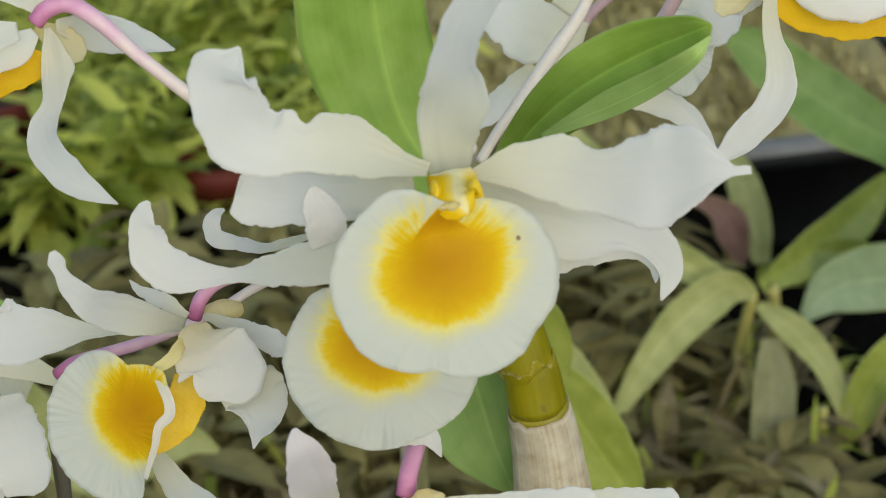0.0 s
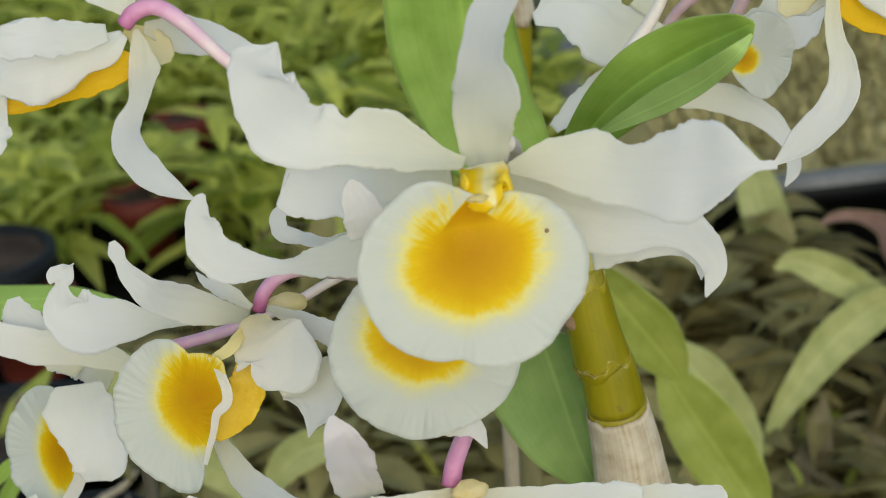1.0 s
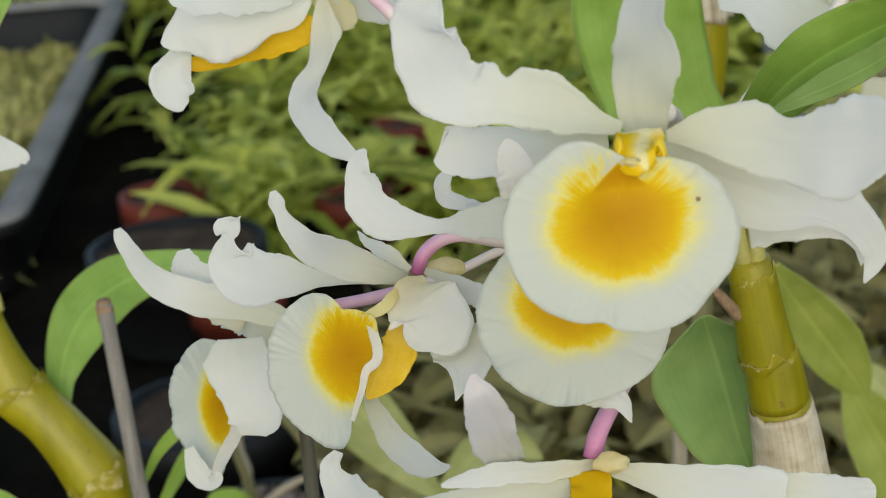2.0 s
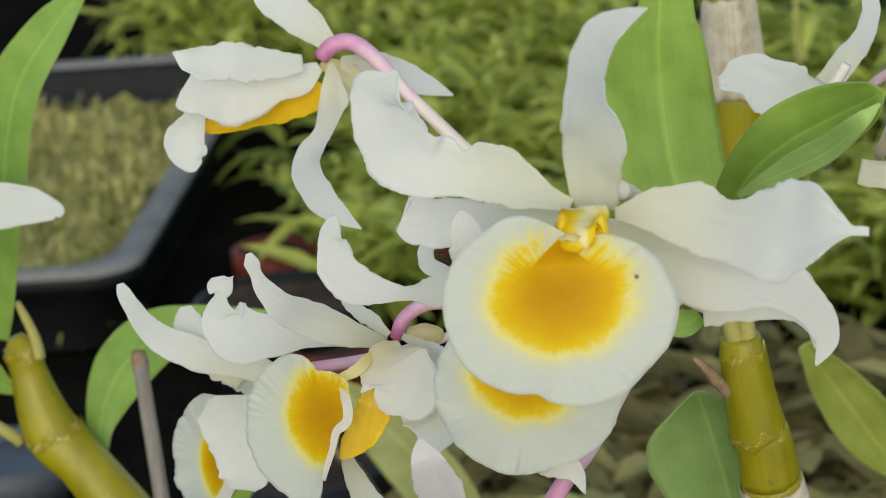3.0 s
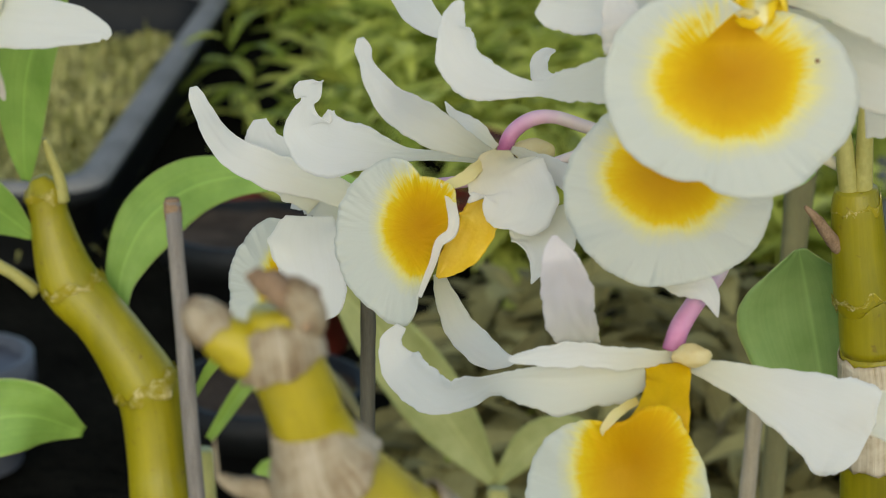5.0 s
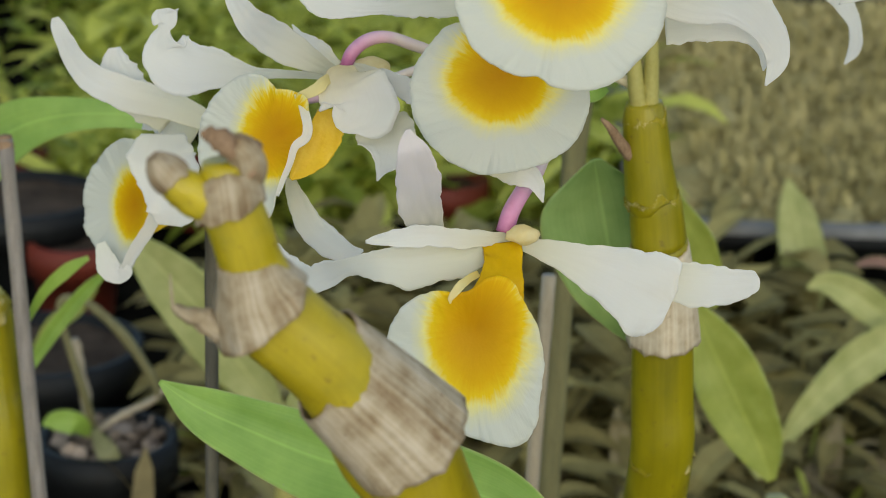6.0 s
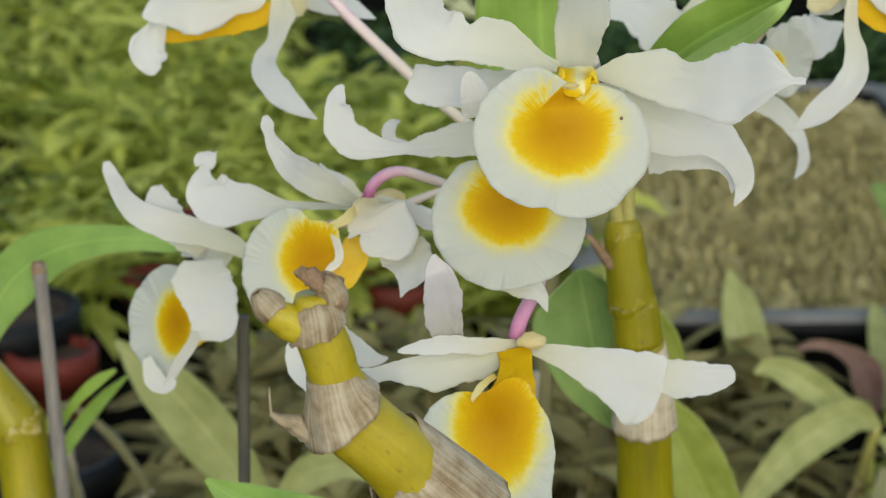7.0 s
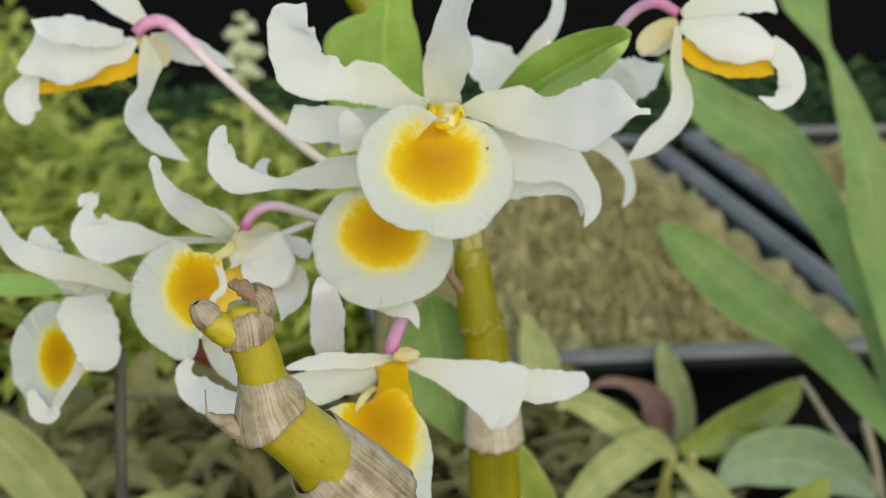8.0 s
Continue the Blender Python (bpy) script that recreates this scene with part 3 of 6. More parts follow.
def tray(label, at, size, height, turn, moss_top, seed, bed=None, strand=None, said="olive green moss", lump=2.2, tuft=2.6):
    """A black plastic tray with a rolled rim, filled with a bed of moss."""
    t = thing("moss_tray", label, "plant tray", "moss trays")
    hx, hy = size[0] / 2, size[1] / 2
    bm = lathe_rings([(0.0, 0), (-0.6, height - 0.9), (-1.3, height - 0.8), (-1.3, height), (-0.6, height + 0.15), (0.2, height), (0.4, height - 1), (1.2, 0.6)], lambda d: rounded_ring(hx - d, hy - d, 3.0))
    body = mesh_object("tray_body", bm, PLASTIC, t)
    rim = mesh_object("rim", lathe_rings([(-1.4, height + 0.02), (-1.3, height + 0.35), (-0.6, height + 0.5), (0.3, height + 0.3), (0.35, height + 0.05)], lambda d: rounded_ring(hx - d, hy - d, 3.0), False), RIM, t, "grey-green dusty rim")
    bm = bmesh.new()
    nx, ny = 36, 44
    grid = [[bm.verts.new(((-hx + 0.6 + (2 * hx - 1.2) * i / nx) * CM, (-hy + 0.6 + (2 * hy - 1.2) * j / ny) * CM,
                           (moss_top + lump * noise.noise((i * 0.35, j * 0.35, seed)) + 0.7 * noise.noise((i * 1.1, j * 1.1, seed))) * CM)) for j in range(ny + 1)] for i in range(nx + 1)]
    for i in range(nx):
        for j in range(ny):
            bm.faces.new((grid[i][j], grid[i + 1][j], grid[i + 1][j + 1], grid[i][j + 1]))
    moss = mesh_object("moss", bm, bed or MOSS_BED, t, said + " bed")
    m = pose(at[0] * CM, at[1] * CM, at[2] * CM, 0, 0, turn)
    t.matrix_world = m
    for ob in (body, rim, moss):
        ob.matrix_parent_inverse = Matrix.Identity(4)
    mw = m.copy()

    def root(rng):
        x, y = rng.uniform(-hx + 3, hx - 3), rng.uniform(-hy + 3, hy - 3)
        p = mw @ Vector((x * CM, y * CM, (moss_top + 0.4 * rng.random()) * CM))
        return p / CM

    blades("moss_strands", strand or MOSS, "loose strands of " + said + " in a tray", "moss", (7500, root), tuft, 0.13, seed, 0.42, 2.1)
    blades("moss_tufts", strand or MOSS, "small tufts of " + said + " in a tray", "moss", (2500, root), 1.5, 0.2, seed + 40, 0.5, 1.6)
    return t


def pot(label, at, r, height, wall, fill, fill_label, seed=1, name="flower_pot"):
    """A round plastic pot with a thick rim and its filling."""
    t = thing(name, label, "plant pot", "pots on the bench")
    circle = lambda d: [((r - d) * math.cos(2 * math.pi * k / 40), (r - d) * math.sin(2 * math.pi * k / 40)) for k in range(40)]
    body = mesh_object("pot_body", lathe_rings([(r * 0.25, 0), (0.3, height - 1.6), (0, height - 1.6), (0, height), (0.35, height + 0.05), (0.5, height - 1.5), (r * 0.3, 0.5)], circle), wall, t)
    bm = bmesh.new()
    bmesh.ops.create_circle(bm, cap_ends=True, segments=40, radius=(r - 0.45) * CM)
    bmesh.ops.subdivide_edges(bm, edges=bm.edges[:], cuts=3, use_grid_fill=True)
    for v in bm.verts:
        v.co.z = (height - 0.45 + 0.4 * noise.noise((v.co.x * 90, v.co.y * 90, seed))) * CM
    soil = mesh_object("filling", bm, fill, t, fill_label)
    t.location = Vector(at) * CM
    for ob in (body, soil):
        ob.matrix_parent_inverse = Matrix.Identity(4)
    return t


# ---- the bench and what stands far behind the flowers ----
bm = bmesh.new()
nx = 60
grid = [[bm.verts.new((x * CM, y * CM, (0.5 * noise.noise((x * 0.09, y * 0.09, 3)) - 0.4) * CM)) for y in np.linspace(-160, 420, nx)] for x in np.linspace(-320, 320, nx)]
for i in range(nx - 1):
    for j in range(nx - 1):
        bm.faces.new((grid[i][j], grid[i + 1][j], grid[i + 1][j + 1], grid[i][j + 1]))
ground = tagged(mesh_object("ground", bm, BENCH), "bench top with plant litter, blackened for the shaded gaps", "bench", kind="structure")

# unseen slab, added to throw light up onto petals that face down
bm = bmesh.new()
bmesh.ops.create_cube(bm, size=1)
bmesh.ops.scale(bm, vec=(6.0, 2.4, 0.04), verts=bm.verts)
bmesh.ops.translate(bm, vec=(0, -1.36, 0.005), verts=bm.verts)
bmesh.ops.bevel(bm, geom=bm.edges[:], offset=0.008, segments=2, affect="EDGES")
tagged(mesh_object("pavement", bm, BOUNCE_STONE, smooth=False), "unseen pale slab added to bounce light onto the petals", "pavement", kind="structure")

tray("black plastic tray filled with straw-coloured dry moss", (21, 98, 0), (27, 62), 5.2, 0, 4.6, 2, STRAW_BED, STRAW, "straw-coloured dry moss", lump=1.2, tuft=1.7)
tray("second black plastic tray filled with moss", (-62, 101, 0), (44, 56), 4.6, 8, 1.2, 5)
tray("dark plastic tray of moss further along the bench", (53, 100, 0), (27, 62), 5.2, 0, 4.0, 8, STRAW_BED, STRAW, "straw-coloured dry moss", lump=1.2, tuft=1.7)

pot("small black pot with pale bark chips and dry stems", (-15.3, 42, 0), 2.7, 3.9, PLASTIC, SOIL, "dark potting mix", 1)
pot("red plastic pot standing on the bench", (-21.4, 66.5, 0), 2.4, 3.8, TERRACOTTA, SOIL, "dark potting mix", 2)
pot("red plastic pot half hidden by leaves", (-28.6, 82, 0), 2.5, 4.0, TERRACOTTA, SOIL, "dark potting mix", 3)
pot("small red pot deep among the foliage", (-16.3, 94.0, 0), 2.0, 4.0, TERRACOTTA, SOIL, "dark potting mix", 8)
pot("dark red pot half hidden behind shoots", (-17.7, 81.9, 0), 2.2, 3.4, TERRACOTTA, SOIL, "dark potting mix", 9)
pot("small red pot among the foliage", (-3.6, 80, 0), 2.6, 3.6, TERRACOTTA, SOIL, "dark potting mix", 4)
pot("blue-grey round pot under an orchid cane", (-32.5, 50.5, 0), 3.0, 4.8, PLASTIC_GREY, PLASTIC_GREY, "blue-grey lid", 5)
pot("black pot behind the stakes", (-20, 53, 0), 4.2, 3.4, PLASTIC, SOIL, "dark potting mix", 6)
pot("black pot in the gap before the foliage", (-25, 70, 0), 4.6, 5.0, PLASTIC, SOIL, "dark potting mix", 7)


def gravel_root(rng):
    a, r = rng.uniform(0, 6.28), 2.3 * math.sqrt(rng.random())
    return (-15.3 + r * math.cos(a), 42 + r * math.sin(a), 3.6)


blades("bark_chips", GRAVEL, "pale bark chips on a small pot", "bark chips", (120, gravel_root), 0.6, 0.3, 4, 0.2, 1.3)


def sprouts(name, mat, label, count, place, height, leaves, length, width, seed):
    """Uncounted leafy shoots: each a thin stem with leaves set round it. One object of kind stuff."""
    rng = random.Random(seed)
    verts, faces = [], []

    def strip(rows):
        base = len(verts)
        for c, side, w in rows:
            verts.extend(((c - side * w) * CM, (c + Vector((0, 0, -0.3 * w))) * CM, (c + side * w) * CM))
        for k in range(len(rows) - 1):
            for d in (0, 1):
                i = base + 3 * k + d
                faces.append((i, i + 1, i + 4, i + 3))

    for _ in range(count):
        root = Vector(place(rng))
        h, a = height * rng.uniform(0.5, 1.25), rng.uniform(0, 6.28)
        lean = Vector((math.cos(a), math.sin(a), 0)) * rng.uniform(0.05, 0.5)
        at = lambda u: root + Vector((0, 0, 1)) * (h * u * (1 - 0.15 * u)) + lean * (h * u * u)
        strip([(at(u), Vector((1, 0, 0)), 0.09 * (1.2 - u)) for u in (0, 0.35, 0.7, 1)])
        turn = rng.uniform(0, 6.28)
        for k in range(leaves):
            u = 0.18 + 0.82 * (k + rng.random()) / leaves
            turn += 2.4 + rng.uniform(-0.5, 0.5)
            out = Vector((math.cos(turn), math.sin(turn), 0))
            side = Vector((-out.y, out.x, rng.uniform(-0.3, 0.3)))
            ln, w = length * rng.uniform(0.6, 1.2) * (1.15 - 0.5 * u), width * rng.uniform(0.7, 1.2)
            rise, fall = rng.uniform(0.3, 1.0), rng.uniform(0.3, 1.0)
            strip([(at(u) + out * (ln * f) + Vector((0, 0, 1)) * (ln * (rise * f - fall * f * f)), side, w * ww) for f, ww in ((0, 0.2), (0.25, 0.8), (0.5, 1.0), (0.78, 0.7), (1.0, 0.06))])
    me = bpy.data.meshes.new(name)
    me.from_pydata([tuple(v) for v in verts], [], faces)
    me.materials.append(mat)
    return tagged(new(name, me), label, "foliage", kind="stuff")


RED_POTS = ((-28.6, 82), (-16.3, 94.0), (-17.7, 81.9), (-3.6, 80))


def meadow(rng):
    """Roots of the foliage, in clumps, with bare gaps and clear of the red pots and the ground before them."""
    while True:
        x, y = rng.uniform(-36, 8), rng.uniform(76, 140)
        bare = noise.noise((x * 0.11, y * 0.07, 5)) < -0.1 - 0.1 * rng.random() or (x < -29 and y < 108)
        if not bare and not any(abs(x - px) < 3.2 and -7 < y - py < 3.0 for px, py in RED_POTS):
            return (x, y, -0.4)


def undergrowth(rng):
    """Roots of the dry low plants before the trays."""
    x = rng.uniform(-12, 14.5)
    return (x, rng.uniform(44 if x < 5 else 50, 65), -0.4)


def low_ground(rng):
    return (rng.uniform(4, 17), rng.uniform(38, 57), -0.4)


def back_meadow(rng):
    return (rng.uniform(-62, -14), rng.uniform(138, 178), -0.4)


def back_row(rng):
    return (rng.uniform(-12, 75), rng.uniform(150, 180), -0.4)


sprouts("leafy_foliage", GRASS, "bright green leafy shoots of small bench plants", 150, meadow, 9.0, 7, 7.0, 0.62, 6)
sprouts("feathery_foliage", SPRIG, "thin feathery yellow-green shoots", 100, meadow, 9.0, 20, 2.4, 0.24, 16)
sprouts("broad_foliage", GRASS, "broad soft green leaves among the foliage", 60, meadow, 6.5, 6, 8.5, 0.95, 26)
sprouts("back_foliage", SPRIG, "tall pale green shoots at the back of the bench", 110, back_meadow, 13.0, 9, 7.0, 0.6, 56)
sprouts("dry_undergrowth", DRY_LEAF, "brownish olive half-dry low plants on the bench", 130, undergrowth, 6.5, 6, 6.0, 0.72, 46)
sprouts("low_undergrowth", DRY_LEAF, "low half-dry leaves among the bench plants", 60, low_ground, 3.2, 6, 5.0, 0.6, 66)
sprouts("dark_foliage", SHADE_LEAF, "low green plants at the back of the bench, coloured dark for shade", 260, back_row, 5.0, 9, 3.5, 0.5, 36)


def litter(rng):
    x, y = rng.uniform(-14, 21), rng.uniform(22, 66)
    while x > 4 and y > 54:
        x, y = rng.uniform(-14, 21), rng.uniform(22, 66)
    return (x, y, 0.2 + 1.5 * rng.random())


blades("dry_leaf_litter", LITTER, "dry stems and fallen leaves on the bench", "leaf litter", (650, litter), 5.0, 0.4, 12, 0.5, 2.2)
blades("low_weeds", GRASS, "thin low weeds between the pots", "weeds", (160, litter), 4.5, 0.22, 15, 0.8, 1.2)



# ---- flowers: stations in centimetres ----


main = thing("orchid_flower", 'white orchid flower facing forward with round yellow-centred lip', "orchid flower", "orchid flowers")
petal(main, 'petal', PETAL, [(-0.21, 0, 30.32, 0.09, 0.09, 0), (-0.58, 0.15, 30.43, 0.22, 0.15, 0), (-0.9, 0.25, 30.54, 0.32, 0.34, 0), (-1.27, 0.35, 30.63, 0.36, 0.46, 0), (-1.51, 0.4, 30.66, 0.36, 0.43, 0), (-1.75, 0.4, 30.69, 0.34, 0.28, 0), (-1.98, 0.4, 30.75, 0.38, 0.46, 0), (-2.22, 0.35, 30.85, 0.48, 0.43, 0), (-2.46, 0.3, 31.1, 0.62, 0.39, 0), (-2.64, 0.2, 31.46, 0.51, 0.41, 0), (-2.73, 0.15, 31.74, 0.4, 0.47, 0), (-2.66, 0.07, 31.95, 0.37, 0.43, 0), (-2.53, 0.03, 32.1, 0.14, 0.19, 0), (-2.43, 0, 32.22, 0.02, 0.02, 0)], seed=11, cup=0.14, edge=0.035)
petal(main, 'petal', PETAL, [(0.36, 0, 30.19, 0.07, 0.07, 0), (0.73, -0.1, 30.23, 0.25, 0.21, 0), (1.09, -0.2, 30.22, 0.38, 0.35, 0), (1.52, -0.35, 30.18, 0.5, 0.43, 0), (1.83, -0.52, 30.15, 0.33, 0.47, 0), (2.13, -0.7, 30.15, 0.42, 0.55, 0), (2.44, -0.9, 30.19, 0.57, 0.65, 0), (2.77, -1.1, 30.26, 0.64, 0.54, 0), (3.07, -1.3, 30.34, 0.52, 0.33, 0), (3.28, -1.4, 30.37, 0.21, 0.18, 0), (3.43, -1.44, 30.36, 0.06, 0.08, 0), (3.55, -1.46, 30.35, 0.06, 0.06, 0), (3.64, -1.46, 30.35, 0.04, 0.06, 0)], seed=12, cup=0.1, edge=0.03)
petal(main, 'sepal', PETAL, [(0.08, 0.3, 30.16, 0.26, 0.27, 0), (0.08, 0.1, 30.78, 0.37, 0.41, -3), (0.16, -0.2, 31.32, 0.44, 0.44, -6), (0.16, -0.6, 31.87, 0.31, 0.29, -7), (0.24, -1, 32.4, 0.27, 0.24, -7), (0.48, -1.3, 32.85, 0.26, 0.21, -6), (0.77, -1.5, 33.09, 0.15, 0.12, -4), (1.06, -1.65, 33.25, 0.01, 0.01, 0)], seed=13, cup=0.1)
petal(main, 'sepal', PETAL, [(-0.4, 0.2, 30, 0.19, 0.19, 0), (-1.17, 0.6, 29.87, 0.34, 0.29, 0), (-1.94, 0.8, 29.85, 0.36, 0.35, 0), (-2.4, 0.9, 29.85, 0.34, 0.35, 0), (-2.67, 0.9, 29.9, 0.28, 0.32, 0), (-2.73, 0.9, 29.92, 0.15, 0.23, 0)], seed=14, cup=0.08, edge=0.06)
petal(main, 'sepal', PETAL, [(0.16, 0.35, 29.86, 0.17, 0.21, 0), (0.55, 0.32, 29.68, 0.3, 0.38, 0), (1.03, 0.28, 29.42, 0.4, 0.42, 0), (1.66, 0.2, 29.1, 0.57, 0.36, 0), (2.3, 0.4, 28.87, 0.6, 0.16, 0), (2.78, 0.65, 28.54, 0.39, 0.12, 0), (3.06, 0.8, 28.13, 0.22, 0.15, 0), (2.94, 0.8, 27.71, 0.01, 0.02, 0)], seed=15, cup=0.15)
petal(main, 'sepal_fold', WHITE, [(1.39, 1, 28.68, 0.4, 0.43, 0), (1.86, 1, 28.72, 0.35, 0.41, 0), (2.32, 1, 28.64, 0.26, 0.32, 0), (2.7, 1, 28.47, 0.15, 0.19, 0), (2.88, 1, 28.22, 0.08, 0.1, 0), (2.93, 1.05, 27.98, 0.04, 0.05, 0), (2.92, 1.05, 27.88, 0.01, 0.01, 0)], seed=16, cup=0.1, label='curled inner fold of the sepal')
lip(main, (-0.26, -1.4, 29.28), 18, 16, [1.55, 1.52, 1.46, 1.37, 1.27, 1.17, 1.03, 1.03, 1.14, 1.29, 1.4, 1.43, 1.46, 1.52, 1.52, 1.5, 1.47, 1.43, 1.39, 1.32, 1.24, 1.16, 1.06, 1.13, 1.17, 1.22, 1.27, 1.3, 1.33, 1.37, 1.45, 1.52], (0.05, 0.24, 0.9, 0.72), cup=0.1, dip=0.14, bend=0.06, seed=3, ruffle=0.025, edge=0.01, mat=LIP_OPEN)
petal(main, 'column', COLUMN, [(0.03, -0.3, 30.34, 0.26, 0.28, 0), (0.03, -0.5, 30.33, 0.31, 0.31, 0), (0, -0.8, 30.3, 0.31, 0.3, 0), (-0, -1.02, 30.24, 0.29, 0.29, 0), (0.06, -1.1, 30.15, 0.19, 0.21, 0), (0.1, -1.1, 30.09, 0.06, 0.09, 0)], cup=-0.05, ruffle=0.02, edge=0.03, thick=0.1, seed=2, label='golden yellow column with a cream middle')
blob(main, 'column_wing', GOLD, (-0.23, -0.8, 30.27), (0.08, 0.18, 0.18), label='rounded golden wing of the column', seed=6, lumps=0.15)
blob(main, 'column_wing', GOLD, (0.27, -0.82, 30.2), (0.1, 0.18, 0.21), label='rounded golden wing of the column', seed=7, lumps=0.15)
blob(main, 'anther_cap', CREAM, (-0.09, -1.14, 30.23), (0.11, 0.07, 0.04), label='white anther cap', seed=5, lumps=0.5)
blob(main, 'speck', DRY, (0.73, -1.12, 29.68), (0.03, 0.03, 0.03), label='brown speck on the lip')
tube(main, 'pedicel', PALE_STALK, [(0.36, 0.6, 30.35, 0.14), (0.49, 1.5, 29.95, 0.13), (0.51, 3.2, 29.03, 0.13), (0.26, 5.3, 27.72, 0.12)], label='pink flower stalk')


second = thing("orchid_flower", 'white orchid flower tucked under another with yellow lip', "orchid flower", "orchid flowers")
lip(second, (-1.02, 0.25, 27.39), 24, 0, [1.31, 1.37, 1.39, 1.39, 1.34, 1.33, 1.36, 1.45, 1.42, 1.39, 1.31, 1.21, 1.13, 1.06, 1.03, 0.99, 0.97, 1.03, 1.13, 1.23], (0.01, 0.48, 0.79, 0.68), cup=0.06, bend=0.1, seed=7)
petal(second, 'petal', PETAL, [(-0.8, 0.5, 29, 0.28, 0.28, 0), (-1.58, 0.6, 28.97, 0.31, 0.31, 0), (-2.31, 1, 28.8, 0.22, 0.23, 0), (-2.9, 1.4, 28.62, 0.1, 0.11, 0), (-3.47, 1.6, 28.66, 0.27, 0.24, 0), (-3.86, 1.75, 28.89, 0.37, 0.26, 0), (-4.06, 1.8, 29.3, 0.18, 0.27, 0), (-3.98, 1.8, 29.57, 0.11, 0.14, 0), (-3.89, 1.8, 29.7, 0.02, 0.03, 0)], seed=21, edge=0.05)
petal(second, 'petal', PETAL, [(-1.65, 2.4, 28.69, 0.04, 0.05, 0), (-2.05, 2.9, 28.42, 0.06, 0.07, 0), (-2.38, 3.3, 28.22, 0.07, 0.08, 0), (-2.74, 3.9, 28.09, 0.1, 0.12, 0), (-3.05, 4.1, 28.16, 0.14, 0.13, 0), (-3.13, 4.15, 28.35, 0.12, 0.12, 0), (-3.04, 4.2, 28.5, 0.09, 0.09, 0), (-2.91, 4.3, 28.53, 0.02, 0.02, 0)], seed=22)
petal(second, 'dorsal_sepal', LOBE, [(-1.52, -0.1, 29.51, 0.31, 0.15, 0), (-1.56, -0.1, 29.79, 0.32, 0.22, 0), (-1.65, 0, 30, 0.24, 0.19, 0), (-1.7, 0.05, 30.16, 0.15, 0.12, 0), (-1.72, 0.05, 30.26, 0.03, 0.03, 0)], seed=23)
petal(second, 'sepal', PETAL, [(-1.11, 0.6, 26.48, 0.23, 0.2, 0), (-0.74, 0.6, 26.36, 0.2, 0.24, 0), (-0.47, 0.6, 26.2, 0.15, 0.15, 0), (-0.32, 0.55, 25.88, 0.01, 0.01, 0)], seed=24)
tube(second, 'pedicel', PALE_STALK, [(-1.31, 0.9, 28.08, 0.08), (-0.54, 3, 27.81, 0.09), (0.23, 5.4, 27.55, 0.09)], label='pale flower stalk')


folded = thing("orchid_flower", 'white orchid flower with a folded yellow lip', "orchid flower", "orchid flowers")
petal(folded, 'sepal', PETAL, [(-3.69, 3.3, 27.18, 0.08, 0.08, 0), (-4.08, 2.8, 27.48, 0.19, 0.21, 0), (-4.58, 2.4, 27.88, 0.29, 0.3, 0), (-4.91, 2, 28.25, 0.23, 0.22, 0), (-5.12, 1.85, 28.58, 0.15, 0.17, 0), (-5.21, 1.8, 28.83, 0.1, 0.09, 0), (-5.24, 1.77, 29.01, 0.12, 0.11, 0), (-5.28, 1.75, 29.16, 0.04, 0.05, 0)], seed=31, cup=0.16)
petal(folded, 'petal', PETAL, [(-3.63, 3.3, 27.3, 0.05, 0.05, 0), (-3.95, 3.4, 27.55, 0.13, 0.12, 0), (-4.25, 3.5, 27.73, 0.1, 0.05, 0), (-4.41, 3.5, 27.9, 0.01, 0.01, 0)], seed=32)
petal(folded, 'petal', PETAL, [(-3.76, 3.5, 27.05, 0.05, 0.05, 0), (-4.59, 3.8, 27.01, 0.08, 0.07, 0), (-5.14, 4, 26.97, 0.13, 0.11, 0), (-5.63, 4.1, 26.96, 0.3, 0.33, 0), (-6.03, 4.2, 26.98, 0.44, 0.4, 0), (-6.39, 4.3, 27, 0.51, 0.48, 0), (-6.67, 4.4, 27.15, 0.39, 0.46, 0), (-6.71, 4.4, 27.38, 0.22, 0.35, 0), (-6.65, 4.4, 27.58, 0.1, 0.12, 0), (-6.62, 4.4, 27.69, 0.18, 0.2, 0), (-6.68, 4.4, 27.82, 0.18, 0.3, 0), (-6.7, 4.4, 27.92, 0.07, 0.15, 0)], seed=33, edge=0.03)
petal(folded, 'petal', PETAL, [(-3.39, 3.2, 27.32, 0.05, 0.05, 0), (-2.9, 2.8, 27.21, 0.15, 0.12, 0), (-2.52, 2.5, 27.14, 0.17, 0.2, 0), (-2.23, 2.3, 27.05, 0.13, 0.18, 0)], seed=34)
petal(folded, 'sepal', STAR, [(-3.49, 2.7, 27.42, 0.13, 0.11, 0), (-3.49, 2.5, 27.31, 0.3, 0.32, 0), (-3.43, 2.3, 27.17, 0.57, 0.46, 0), (-3.31, 2.15, 26.98, 0.68, 0.55, 0), (-3.33, 2.05, 26.8, 0.66, 0.37, 0), (-3.44, 2, 26.66, 0.28, 0.26, 0), (-3.52, 2, 26.55, 0.07, 0.07, 0)], seed=35, edge=0.05)
petal(folded, 'sepal', PETAL, [(-2.87, 2.35, 26.68, 0.37, 0.37, 0), (-2.81, 2.2, 26.48, 0.48, 0.47, 0), (-2.77, 2.05, 26.29, 0.43, 0.42, 0), (-2.8, 1.9, 26.11, 0.31, 0.2, 0), (-2.86, 1.75, 25.96, 0.11, 0.07, 0), (-2.9, 1.65, 25.83, 0.01, 0.01, 0)], seed=36, edge=0.03)
